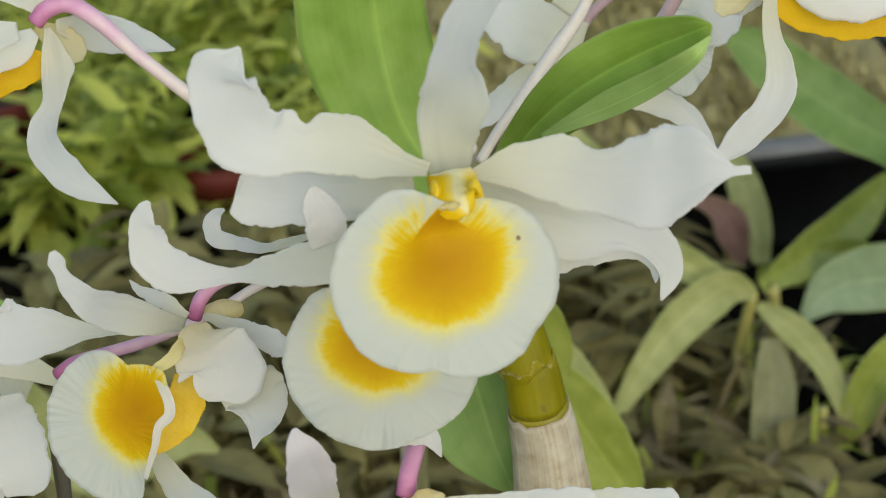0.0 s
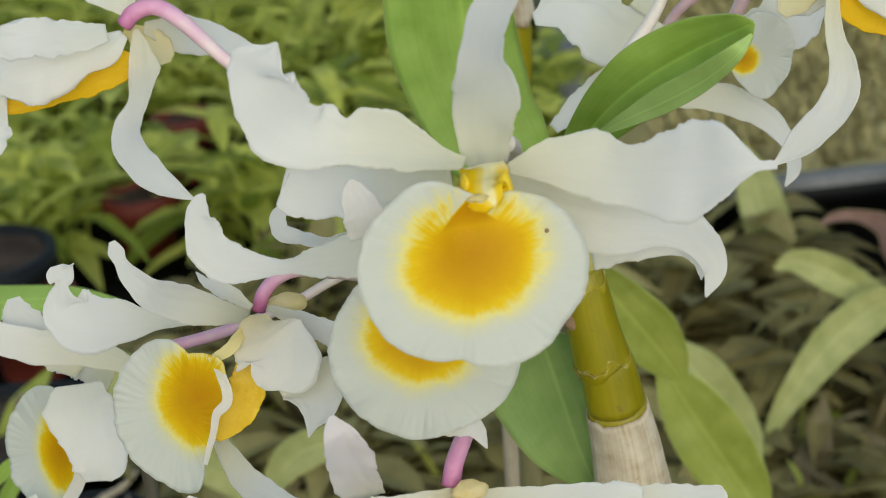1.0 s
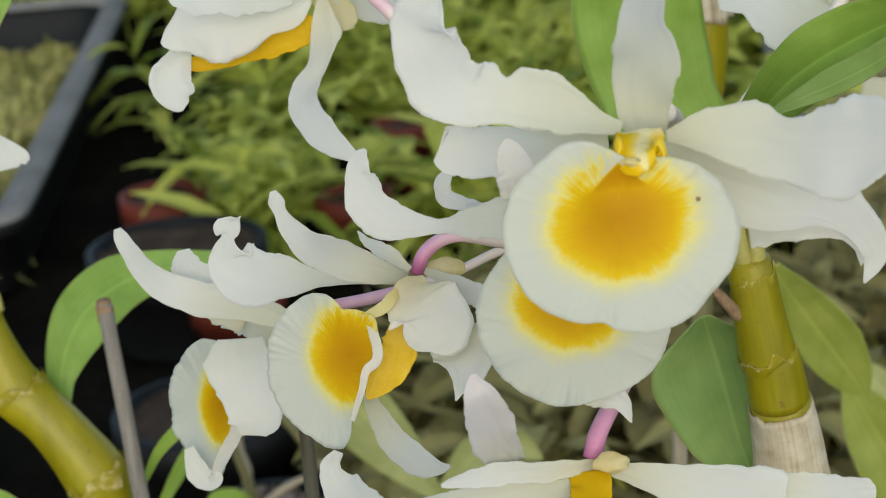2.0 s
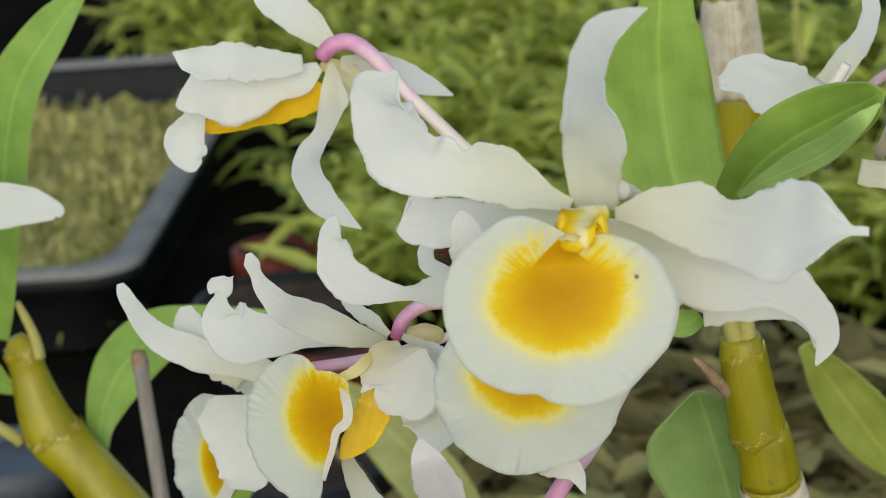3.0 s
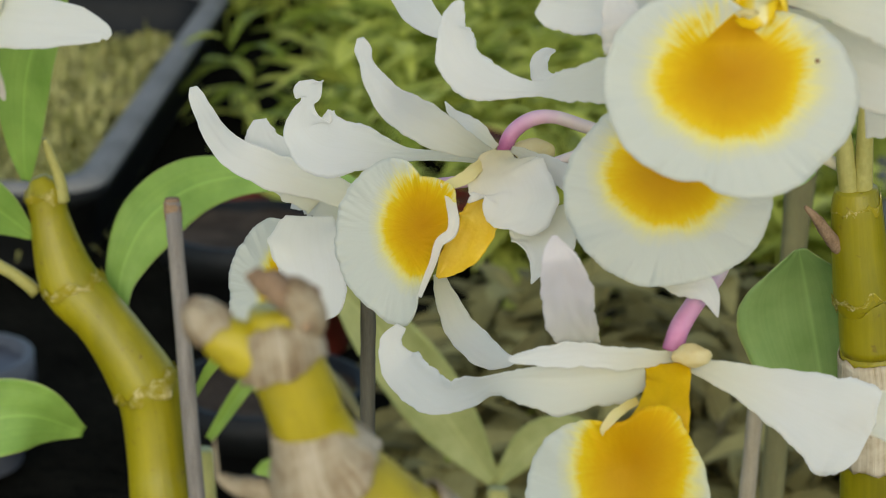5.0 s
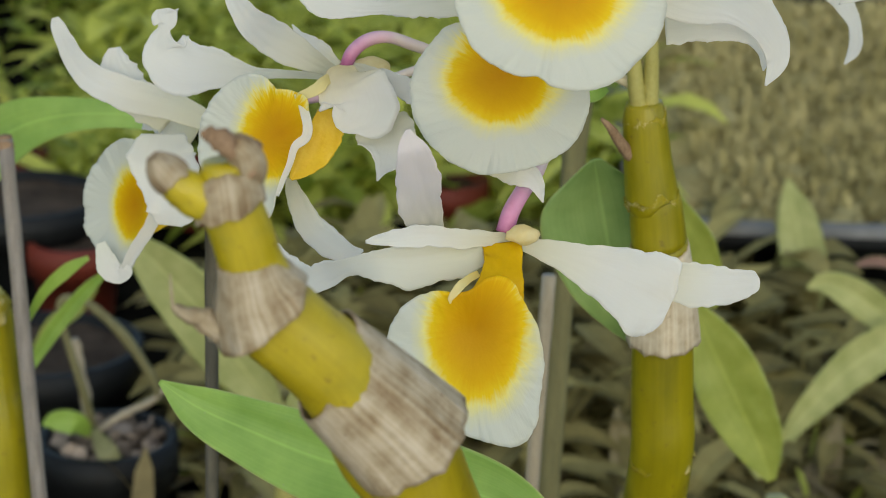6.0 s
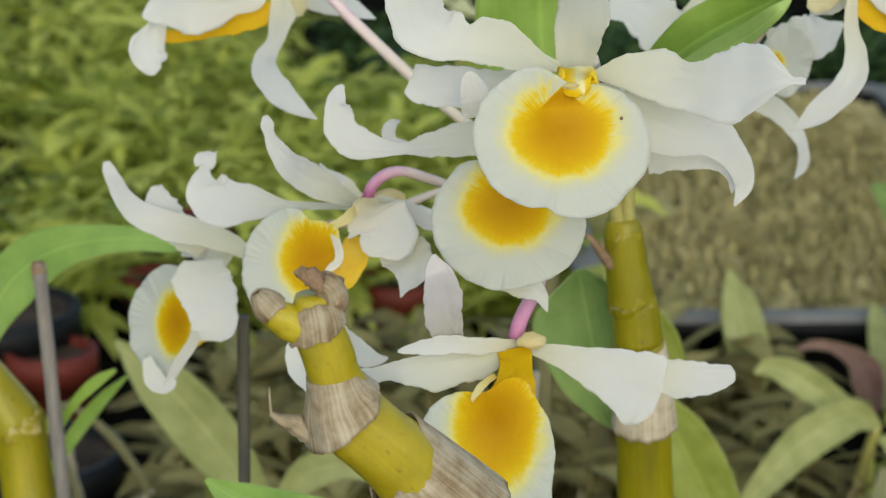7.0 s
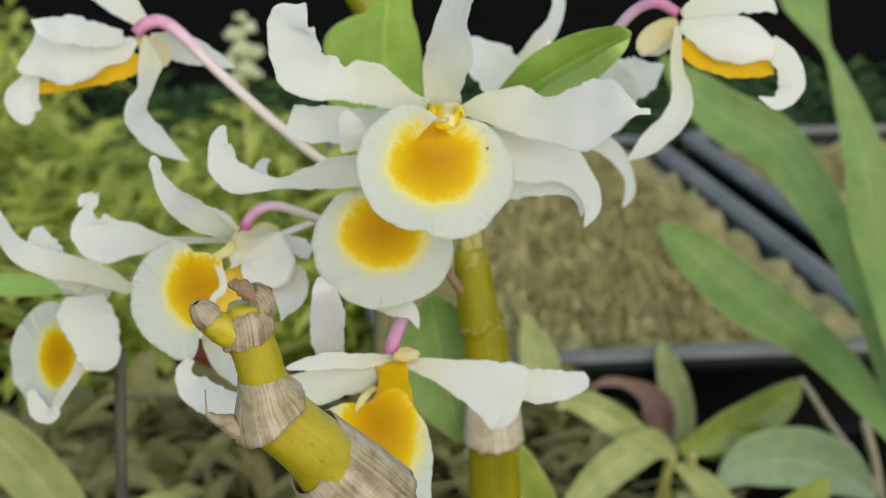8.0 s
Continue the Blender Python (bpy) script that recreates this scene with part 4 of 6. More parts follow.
petal(folded, 'sepal', PETAL, [(-4.41, 2.9, 25.49, 0.08, 0.07, 0), (-4.25, 2.8, 25.1, 0.17, 0.17, 0), (-4.01, 2.65, 24.72, 0.23, 0.22, 0), (-3.66, 2.45, 24.49, 0.24, 0.22, 0), (-3.36, 2.35, 24.42, 0.13, 0.12, 0), (-3.15, 2.3, 24.47, 0.02, 0.02, 0)], seed=37, cup=0.2)
lip(folded, (-4.82, 2.2, 26.21), 12, -18, [0.69, 0.81, 0.98, 1.15, 1.06, 0.97, 1.12, 1.15, 1.11, 1.06, 1.04, 1.03, 1.02, 1.02, 1.03, 1.04, 1.06, 1.1, 1.21, 1.19, 0.84, 0.71, 0.69, 0.68], (0.35, 0.22, 0.64, 0.71), cup=0.1, seed=9, ruffle=0.03)
petal(folded, 'lip_side_lobe', GOLD, [(-3.74, 2.6, 26.73, 0.18, 0.18, 0), (-3.73, 2.5, 26.49, 0.25, 0.29, 0), (-3.83, 2.45, 26.25, 0.29, 0.27, 0), (-4, 2.4, 26.01, 0.27, 0.26, 0), (-4.18, 2.35, 25.8, 0.18, 0.16, 0), (-4.32, 2.3, 25.63, 0.03, 0.03, 0)], seed=38, label='golden inner side of the lip')
petal(folded, 'lip_fold', WHITE, [(-4.16, 2.2, 27.01, 0.048, 0.066, 0), (-4.06, 1.95, 26.85, 0.06, 0.079, 0), (-4, 1.8, 26.66, 0.072, 0.079, 0), (-4.04, 1.75, 26.48, 0.084, 0.066, 0), (-4.19, 1.72, 26.33, 0.06, 0.066, 0), (-4.27, 1.72, 26.07, 0.048, 0.053, 0), (-4.37, 1.74, 25.8, 0.036, 0.053, 0), (-4.48, 1.8, 25.5, 0.024, 0.04, 0)], seed=39, ruffle=0.02, edge=0.04, label='white folded rim of the lip')
petal(folded, 'throat', YELLOW, [(-3.49, 2.9, 27.21, 0.05, 0.05, 0), (-3.65, 2.6, 27.27, 0.08, 0.08, 0), (-3.78, 2.35, 27.25, 0.09, 0.08, 0), (-3.91, 2.2, 27.16, 0.11, 0.08, 0), (-4.09, 2.15, 27.07, 0.08, 0.07, 0), (-4.24, 2.1, 27.04, 0.03, 0.03, 0)], seed=40, cup=0, label='yellow throat')
blob(folded, 'spur', SPUR, (-3.11, 3.5, 27.23), (0.31, 0.2, 0.17), label='pale yellow spur')
tube(folded, 'pedicel', PINK_LONG, [(-3.54, 3.4, 27.21, 0.11), (-3.42, 3.4, 27.49, 0.11), (-3.17, 3.5, 27.68, 0.11), (-2.83, 3.6, 27.71, 0.1), (-2.34, 3.9, 27.49, 0.1), (-1.54, 4.5, 27.13, 0.09), (-0.61, 5.2, 27.32, 0.09), (0.23, 5.5, 27.56, 0.08)], label='arched pink flower stalk')


outer = thing("orchid_flower", 'white orchid flower with narrow upswept petals and yellow lip', "orchid flower", "orchid flowers")
petal(outer, 'sepal', PETAL, [(-5.86, 5.4, 25.59, 0.11, 0.13, 0), (-6.4, 5.5, 25.85, 0.21, 0.23, 0), (-6.98, 5.5, 26.07, 0.29, 0.27, 0), (-7.55, 5.45, 26.25, 0.33, 0.25, 0), (-8.07, 5.4, 26.48, 0.27, 0.25, 0), (-8.37, 5.3, 26.85, 0.19, 0.19, 0), (-8.53, 5.2, 27.21, 0.14, 0.17, 0), (-8.61, 5.18, 27.43, 0.12, 0.13, 0), (-8.65, 5.17, 27.57, 0.05, 0.07, 0)], seed=41, cup=0.1)
petal(outer, 'petal', PETAL, [(-6.81, 5.7, 25.63, 0.24, 0.24, 0), (-7.4, 5.8, 26.1, 0.34, 0.32, 0), (-7.68, 5.8, 26.61, 0.32, 0.26, 0), (-7.74, 5.8, 26.94, 0.11, 0.09, 0)], seed=42)
petal(outer, 'petal', PETAL, [(-6.3, 5.6, 25.48, 0.3, 0.26, 0), (-6.84, 5.9, 25.67, 0.34, 0.24, 0), (-7.33, 6.2, 25.61, 0.22, 0.17, 0)], seed=43)
lip(outer, (-7.65, 5.9, 24.01), 10, -38, [0.93, 1.03, 1.08, 1.1, 1.25, 1.2, 1.07, 1.02, 0.99, 1, 1.01, 1.03, 1.07, 1.2, 1.29, 1, 0.84, 0.88], (0.24, 0.07, 0.51, 0.63), cup=0.12, seed=13, ruffle=0.03)
petal(outer, 'lip_side_lobe', WHITE, [(-6.83, 5.1, 25.58, 0.4, 0.38, 0), (-6.81, 4.8, 25.24, 0.59, 0.57, 0), (-6.67, 4.55, 24.84, 0.58, 0.45, 0), (-6.55, 4.4, 24.45, 0.45, 0.45, 0), (-6.57, 4.4, 24.14, 0.17, 0.28, 0)], seed=44, edge=0.05, label='white side of the lip')
petal(outer, 'throat', GOLD, [(-6.86, 5.2, 24.56, 0.12, 0.1, 0), (-6.95, 5.3, 24.1, 0.26, 0.22, 0), (-7.12, 5.4, 23.72, 0.07, 0.12, 0)], seed=45, label='golden inner side of the lip')
petal(outer, 'lip_fold', WHITE, [(-6.86, 4.7, 24.86, 0.06, 0.06, 0), (-6.9, 4.8, 24.39, 0.11, 0.11, 0), (-7.07, 4.9, 23.92, 0.11, 0.11, 0), (-7.38, 5.1, 23.43, 0.11, 0.11, 0), (-7.7, 5.4, 22.79, 0.06, 0.06, 0)], seed=46, ruffle=0.02, label='white folded rim of the lip')
petal(outer, 'lip_tip', WHITE, [(-8.07, 5.6, 23.41, 0.09, 0.08, 0), (-7.97, 5.45, 23.17, 0.17, 0.17, 0), (-7.86, 5.35, 22.99, 0.21, 0.21, 0), (-7.69, 5.25, 22.9, 0.17, 0.13, 0), (-7.54, 5.2, 23.01, 0.11, 0.11, 0), (-7.52, 5.2, 23.13, 0.03, 0.04, 0)], seed=47, edge=0.05, label='curled white tip of the lip')
tube(outer, 'pedicel', PINK_LONG, [(-5.79, 4.7, 26, 0.11), (-5.47, 4.6, 26.21, 0.11), (-4.98, 4.6, 26.3, 0.1), (-4.46, 4.7, 26.35, 0.1), (-3.78, 5, 26.41, 0.09), (-3.14, 5.3, 26.52, 0.08), (-2.49, 5.6, 26.71, 0.08), (-1.43, 5.7, 27.07, 0.07), (-0.48, 5.6, 27.41, 0.07), (0.22, 5.5, 27.58, 0.07)], label='long pink flower stalk')


lowest = thing("orchid_flower", 'white orchid flower with wide petals and a drooping yellow lip', "orchid flower", "orchid flowers")
petal(lowest, 'dorsal_sepal', BLUSH, [(-1.99, 0.1, 25.56, 0.32, 0.19, 0), (-2.12, -0.4, 26.15, 0.37, 0.28, 0), (-2.19, -0.7, 26.63, 0.31, 0.33, 0), (-2.25, -0.9, 26.99, 0.24, 0.25, 0), (-2.3, -0.9, 27.19, 0.14, 0.14, 0), (-2.32, -0.9, 27.34, 0.03, 0.03, 0)], seed=51)
petal(lowest, 'petal', PETAL, [(-0.82, 0.3, 25.39, 0.07, 0.07, 0), (-1.37, 0, 25.47, 0.17, 0.11, 0), (-1.88, -0.2, 25.53, 0.16, 0.15, 0), (-2.28, -0.3, 25.54, 0.15, 0.17, 0), (-2.65, -0.4, 25.51, 0.09, 0.12, 0), (-2.94, -0.5, 25.51, 0.02, 0.03, 0)], seed=52, edge=0.06)
petal(lowest, 'petal', PETAL, [(-0.85, 0.3, 25.4, 0.05, 0.05, 0), (-1.49, 0, 25.25, 0.36, 0.29, 0), (-2.22, -0.2, 25.17, 0.44, 0.26, 0), (-2.73, -0.2, 25.14, 0.32, 0.17, 0), (-3.15, 0, 24.98, 0.16, 0.12, 0), (-3.56, 0.4, 24.62, 0.14, 0.29, 0), (-3.96, 0.7, 24.42, 0.19, 0.32, 0), (-4.37, 1, 24.45, 0.27, 0.37, 0), (-4.7, 1.3, 24.63, 0.25, 0.33, 0), (-4.81, 1.4, 24.94, 0.18, 0.16, 0), (-4.72, 1.4, 25.22, 0.02, 0.12, 0)], seed=53, cup=0.12)
petal(lowest, 'petal', PETAL, [(-0.74, 0.3, 25.32, 0.07, 0.07, 0), (-0.07, 0.3, 25.13, 0.22, 0.21, 0), (0.59, 0.35, 24.85, 0.43, 0.39, 0), (1.06, 0.4, 24.63, 0.6, 0.58, 0), (1.35, 0.45, 24.49, 0.66, 0.7, 0), (1.55, 0.5, 24.37, 0.57, 0.58, 0), (1.68, 0.5, 24.31, 0.26, 0.32, 0)], seed=54, cup=0.08, edge=0.025)
petal(lowest, 'sepal', PETAL, [(1.36, 0.7, 24.71, 0.17, 0.24, 0), (2.03, 0.7, 24.6, 0.32, 0.36, 0), (2.59, 0.65, 24.61, 0.26, 0.28, 0), (2.94, 0.6, 24.69, 0.17, 0.17, 0), (3.03, 0.6, 24.71, 0.03, 0.03, 0)], seed=55)
lip(lowest, (-1.4, -1, 23.77), 14, 0, [1.13, 1.14, 1.17, 1.21, 1.25, 1.35, 1.46, 1.37, 1.15, 1.13, 1.22, 1.28, 1.31, 1.3, 1.28, 1.24, 1.2, 1.15, 1.06, 0.97, 0.93, 0.91, 0.89, 0.9, 0.99, 1.08, 1.21, 1.37, 1.36, 1.28, 1.17, 1.13], (0.16, 0.60, 0.74, 1.08), cup=0.08, dip=0.1, seed=17, ruffle=0.03)
petal(lowest, 'neck', THROAT, [(-0.93, 0.15, 25.34, 0.3, 0.3, 0), (-0.91, -0.12, 25.21, 0.29, 0.28, 0), (-0.93, -0.38, 25.08, 0.31, 0.28, 0), (-0.96, -0.58, 24.94, 0.38, 0.31, 0), (-1.01, -0.7, 24.79, 0.4, 0.35, 0), (-1.03, -0.74, 24.67, 0.36, 0.35, 0)], cup=0.05, edge=0.02, thick=0.03, seed=58, label='golden neck of the lip')
petal(lowest, 'lip_flap', YELLOW, [(-1.27, -0.5, 25.07, 0.05, 0.05, 0), (-1.44, -0.72, 25.03, 0.06, 0.06, 0), (-1.57, -0.84, 24.94, 0.07, 0.06, 0), (-1.66, -0.9, 24.81, 0.04, 0.04, 0), (-1.67, -0.9, 24.73, 0.01, 0.01, 0)], seed=59, ruffle=0.05, edge=0.06, label='yellow-edged flap beside the throat')
blob(lowest, 'spur', SPUR, (-0.63, 0.05, 25.51), (0.24, 0.16, 0.14), label='pale yellow spur', seed=4, lumps=0.3)
tube(lowest, 'pedicel', PINK_LONG, [(-0.89, 0.4, 25.43, 0.14), (-0.8, 0.5, 25.74, 0.135), (-0.6, 0.95, 25.98, 0.13), (-0.42, 1.8, 26.0, 0.13), (-0.28, 2.7, 26.03, 0.12), (0.03, 4, 26.35, 0.11), (0.51, 5.6, 26.84, 0.1), (0.92, 6.5, 26.93, 0.08)], label='long pink and white flower stalk')



side = thing("orchid_flower", 'white orchid flower in side view on a long pink stalk', "orchid flower", "orchid flowers")
petal(side, 'lip_outer', WHITE, [(-5.62, 8.2, 30.52, 0.08, 0.1, 0), (-5.94, 8, 30.36, 0.29, 0.35, 0), (-6.3, 7.85, 30.4, 0.39, 0.47, 0), (-6.67, 7.7, 30.4, 0.63, 0.65, 0), (-7.04, 7.6, 30.41, 0.73, 0.69, 0), (-7.45, 7.6, 30.36, 0.69, 0.69, 0), (-7.78, 7.65, 30.24, 0.47, 0.28, 0), (-8.01, 7.68, 30.09, 0.26, 0.15, 0), (-8.15, 7.7, 30, 0.04, 0.04, 0)], seed=61, cup=-0.1, edge=0.03, label='white outer side of the lip')
petal(side, 'petal', WHITE, [(-5.88, 8.05, 30.68, 0.2, 0.1, 0), (-6.41, 7.6, 30.77, 0.33, 0.23, 0), (-6.85, 7.2, 30.9, 0.35, 0.3, 0), (-7.26, 6.9, 30.99, 0.35, 0.25, 0), (-7.52, 6.7, 31.08, 0.23, 0.15, 0), (-7.74, 6.62, 31.2, 0.02, 0.02, 0)], seed=62)
petal(side, 'lip_inner', THROAT, [(-5.69, 8.2, 30.27, 0.28, 0.08, 0), (-5.83, 8.1, 30.07, 0.36, 0.22, 0), (-6.27, 8, 29.94, 0.34, 0.24, 0), (-6.79, 8, 29.74, 0.22, 0.2, 0), (-7.31, 8, 29.6, 0.16, 0.13, 0), (-7.63, 8, 29.56, 0.16, 0.12, 0), (-7.86, 7.95, 29.6, 0.06, 0.06, 0)], edge=0.09, seed=63, label='golden inner side of the lip')
petal(side, 'lip_tip', WHITE, [(-7.83, 7.95, 29.94, 0.14, 0.16, 0), (-7.88, 7.92, 29.75, 0.18, 0.22, 0), (-7.95, 7.9, 29.55, 0.24, 0.34, 0), (-8.04, 7.86, 29.31, 0.32, 0.42, 0), (-8.03, 7.82, 29.1, 0.34, 0.36, 0), (-7.98, 7.8, 28.95, 0.28, 0.22, 0), (-7.89, 7.8, 28.87, 0.08, 0.1, 0)], seed=64, cup=0.3, edge=0.015, ruffle=0.02, label='curled tip of the lip')
petal(side, 'dorsal_sepal', PETAL, [(-5.35, 8.3, 30.8, 0.12, 0.12, 0), (-5.86, 8.4, 31.33, 0.34, 0.28, 0), (-6.45, 8.5, 31.79, 0.34, 0.3, 0), (-6.93, 8.5, 32.16, 0.06, 0.06, 0)], seed=65)
petal(side, 'sepal', PETAL, [(-5.42, 8.25, 30.58, 0.05, 0.04, 0), (-5.44, 8, 30.28, 0.26, 0.1, 0), (-5.46, 7.8, 29.94, 0.4, 0.13, 0), (-5.49, 7.4, 29.57, 0.22, 0.13, 0), (-5.64, 7, 29.26, 0.22, 0.21, 0), (-5.59, 6.6, 28.99, 0.28, 0.26, 0), (-5.25, 6.2, 28.67, 0.26, 0.26, 0), (-4.86, 6, 28.42, 0.13, 0.15, 0), (-4.56, 5.9, 28.24, 0.01, 0.01, 0)], seed=66, cup=0.2)
petal(side, 'sepal', PETAL, [(-5.3, 8.4, 30.55, 0.11, 0.1, 0), (-4.73, 8.7, 30.31, 0.33, 0.34, 0), (-4.01, 8.9, 30.01, 0.23, 0.21, 0), (-3.44, 9, 29.75, 0.02, 0.02, 0)], seed=67)
petal(side, 'spur', CREAM, [(-5.62, 8.35, 30.58, 0.08, 0.07, 0), (-5.4, 8.4, 30.38, 0.24, 0.18, 0), (-5.2, 8.4, 30.14, 0.34, 0.22, 0), (-5.15, 8.4, 29.87, 0.22, 0.18, 0)], seed=68, cup=-0.15, label='cream spur')
tube(side, 'pedicel', PINK_LONG, [(-5.61, 8.3, 30.66, 0.14), (-5.41, 8.3, 30.85, 0.15), (-5.05, 8.3, 30.92, 0.15), (-4.63, 8.2, 30.65, 0.14), (-4.03, 8, 30.02, 0.12), (-3.31, 7.8, 29.33, 0.12), (-2.53, 7.6, 28.63, 0.12), (-1.57, 7.3, 27.86, 0.11), (-0.04, 7, 26.96, 0.1), (1.58, 6.8, 26.18, 0.1)], label='long arched pink and cream flower stalk')


right_side = thing("orchid_flower", 'white orchid flower in side view with orange-yellow lip lining', "orchid flower", "orchid flowers")
petal(right_side, 'lip_outer', WHITE, [(5.69, 4.6, 31.1, 0.12, 0.09, 0), (6.4, 4.4, 30.91, 0.47, 0.45, 0), (7.1, 4.3, 30.79, 0.47, 0.5, 0), (7.68, 4.3, 30.54, 0.17, 0.17, 0)], seed=71, cup=-0.2, label='white outer side of the lip')
petal(right_side, 'petal', PETAL, [(5.8, 4.8, 31.25, 0.12, 0.12, 0), (6.57, 4.9, 31.58, 0.38, 0.4, 0), (7.49, 4.9, 31.51, 0.26, 0.21, 0), (7.87, 4.9, 31.3, 0.04, 0.04, 0)], seed=72)
petal(right_side, 'lip_inner', THROAT, [(5.74, 4.6, 30.74, 0.21, 0.26, 0), (6.29, 4.6, 30.36, 0.21, 0.24, 0), (7, 4.5, 30.17, 0.24, 0.21, 0), (7.7, 4.5, 30.24, 0.26, 0.21, 0)], edge=0.09, seed=73, label='orange-yellow inner side of the lip')
petal(right_side, 'lip_tip', WHITE, [(7.56, 4.4, 30.7, 0.24, 0.24, 0), (8.03, 4.35, 30.29, 0.24, 0.36, 0), (8.13, 4.35, 29.74, 0.21, 0.36, 0), (7.79, 4.35, 29.42, 0.12, 0.21, 0), (7.38, 4.35, 29.59, 0.02, 0.02, 0)], seed=74, label='curled tip of the lip')
petal(right_side, 'sepal', PETAL, [(5.63, 4.5, 31.11, 0.09, 0.09, 0), (5.57, 4.4, 30.36, 0.14, 0.12, 0), (5.64, 4.3, 29.66, 0.28, 0.17, 0), (5.49, 4.2, 29.18, 0.28, 0.24, 0), (5.01, 4.2, 28.67, 0.21, 0.24, 0), (4.51, 4.19, 28.32, 0.01, 0.01, 0)], seed=75, cup=0.2)
petal(right_side, 'sepal', PETAL, [(5.67, 4.9, 31, 0.14, 0.14, 0), (5.4, 5, 30.8, 0.3, 0.3, 0), (5.15, 5.1, 30.6, 0.25, 0.25, 0), (4.98, 5.15, 30.42, 0.05, 0.05, 0)], seed=76)
petal(right_side, 'spur', CREAM, [(5.66, 4.7, 31.2, 0.09, 0.09, 0), (5.36, 4.75, 31.01, 0.24, 0.21, 0), (5.07, 4.8, 30.74, 0.26, 0.24, 0), (4.88, 4.8, 30.53, 0.09, 0.09, 0)], seed=78, cup=-0.15, label='cream spur')
tube(right_side, 'pedicel', PINK, [(5.65, 4.6, 31.35, 0.12), (5.27, 4.8, 31.55, 0.12), (4.92, 5.1, 31.41, 0.12), (4.59, 5.5, 30.95, 0.12), (4.33, 6.2, 30.13, 0.11), (3.95, 8, 28.72, 0.1)], label='arched pink flower stalk')


rear = thing("orchid_flower", 'white orchid flower half hidden behind a leaf', "orchid flower", "orchid flowers")
petal(rear, 'petal', PETAL, [(3.4, 8.2, 29.3, 0.29, 0.34, 0), (2.61, 8.3, 29.61, 0.6, 0.53, 0), (1.88, 8.4, 30.02, 0.4, 0.43, 0), (1.29, 8.4, 29.94, 0.1, 0.13, 0)], seed=81)
petal(rear, 'petal', PETAL, [(2.61, 8.4, 28.88, 0.24, 0.19, 0), (1.99, 8.5, 28.35, 0.27, 0.22, 0), (1.46, 8.5, 27.93, 0.1, 0.1, 0)], seed=82)
petal(rear, 'dorsal_sepal', PETAL, [(3.08, 8.3, 29.88, 0.21, 0.21, 0), (3.46, 8.4, 30.3, 0.23, 0.21, 0), (3.74, 8.4, 30.7, 0.18, 0.17, 0), (3.85, 8.4, 31.11, 0.15, 0.15, 0), (3.79, 8.4, 31.52, 0.12, 0.12, 0), (3.66, 8.4, 31.85, 0.04, 0.04, 0)], seed=83)
petal(rear, 'sepal', PETAL, [(3.63, 8.2, 28.42, 0.19, 0.24, 0), (4.46, 8.3, 28.19, 0.25, 0.27, 0), (5.14, 8.4, 27.74, 0.22, 0.22, 0), (5.56, 8.5, 27.17, 0.12, 0.14, 0), (5.62, 8.6, 26.66, 0.12, 0.12, 0), (5.47, 8.65, 26.34, 0.02, 0.02, 0)], seed=84)
petal(rear, 'petal', PETAL, [(4.7, 8.2, 29.3, 0.25, 0.25, 0), (5.09, 8.2, 29.35, 0.42, 0.4, 0), (5.67, 8.2, 29.42, 0.52, 0.45, 0), (6.05, 8.2, 29.6, 0.25, 0.2, 0), (6.25, 8.2, 29.75, 0.04, 0.04, 0)], seed=85)
lip(rear, (5.04, 8, 28.97), 10, 0, [0.55, 0.65, 0.73, 0.76, 0.64, 0.57, 0.54, 0.55, 0.61, 0.73, 0.6, 0.55], (-0.28, -0.02, 0.25, 0.23), cup=0.08, seed=19)
tube(rear, 'white_stalk', PALE_STALK, [(1.42, 7.6, 27.62, 0.09), (1.73, 7.5, 28.12, 0.09), (2.22, 7.3, 28.82, 0.11), (2.77, 7.2, 29.56, 0.13), (3.13, 7.2, 30, 0.11), (3.43, 7.2, 30.49, 0.09)], label='white stalk behind the leaf')
tube(rear, 'pedicel', PINK, [(4.9, 8.3, 29.9, 0.1), (4.66, 8.5, 30.17, 0.1), (3.82, 9, 29.65, 0.09), (3.03, 10, 28.01, 0.09)], label='pink flower stalk')


left_plant_flower = thing("orchid_flower", 'white orchid flower on a neighbouring cane', "orchid flower", "orchid flowers")
petal(left_plant_flower, 'petal', PETAL, [(-15.03, 11.7, 27.49, 0.82, 0.82, 0), (-14.74, 11.6, 28.22, 0.75, 0.79, 0), (-14.39, 11.5, 28.71, 0.56, 0.6, 0), (-14.1, 11.5, 29.06, 0.39, 0.35, 0), (-13.94, 11.5, 29.21, 0.07, 0.18, 0)], seed=91, edge=0.012, ruffle=0.015)
petal(left_plant_flower, 'petal', PETAL, [(-15.99, 11.8, 27.16, 0.42, 0.45, 0), (-14.84, 11.6, 27.19, 0.49, 0.54, 0), (-13.69, 11.5, 27.15, 0.52, 0.49, 0), (-12.72, 11.5, 27.11, 0.39, 0.34, 0), (-12.24, 11.5, 27.05, 0.18, 0.21, 0), (-12.1, 11.5, 26.94, 0.05, 0.07, 0)], seed=92, edge=0.012, ruffle=0.015)
petal(left_plant_flower, 'sepal', PETAL, [(-16.63, 11.9, 26.03, 0.24, 0.24, 0), (-15.99, 11.8, 25.7, 0.29, 0.29, 0), (-15.51, 11.8, 25.46, 0.16, 0.09, 0), (-15.23, 11.8, 25.36, 0.01, 0.01, 0)], seed=93)
petal(left_plant_flower, 'petal', PETAL, [(-16.55, 11.8, 27.28, 0.23, 0.23, 0), (-17.5, 11.6, 27.93, 0.58, 0.58, 0), (-18.31, 11.6, 28.54, 0.06, 0.06, 0)], seed=94)
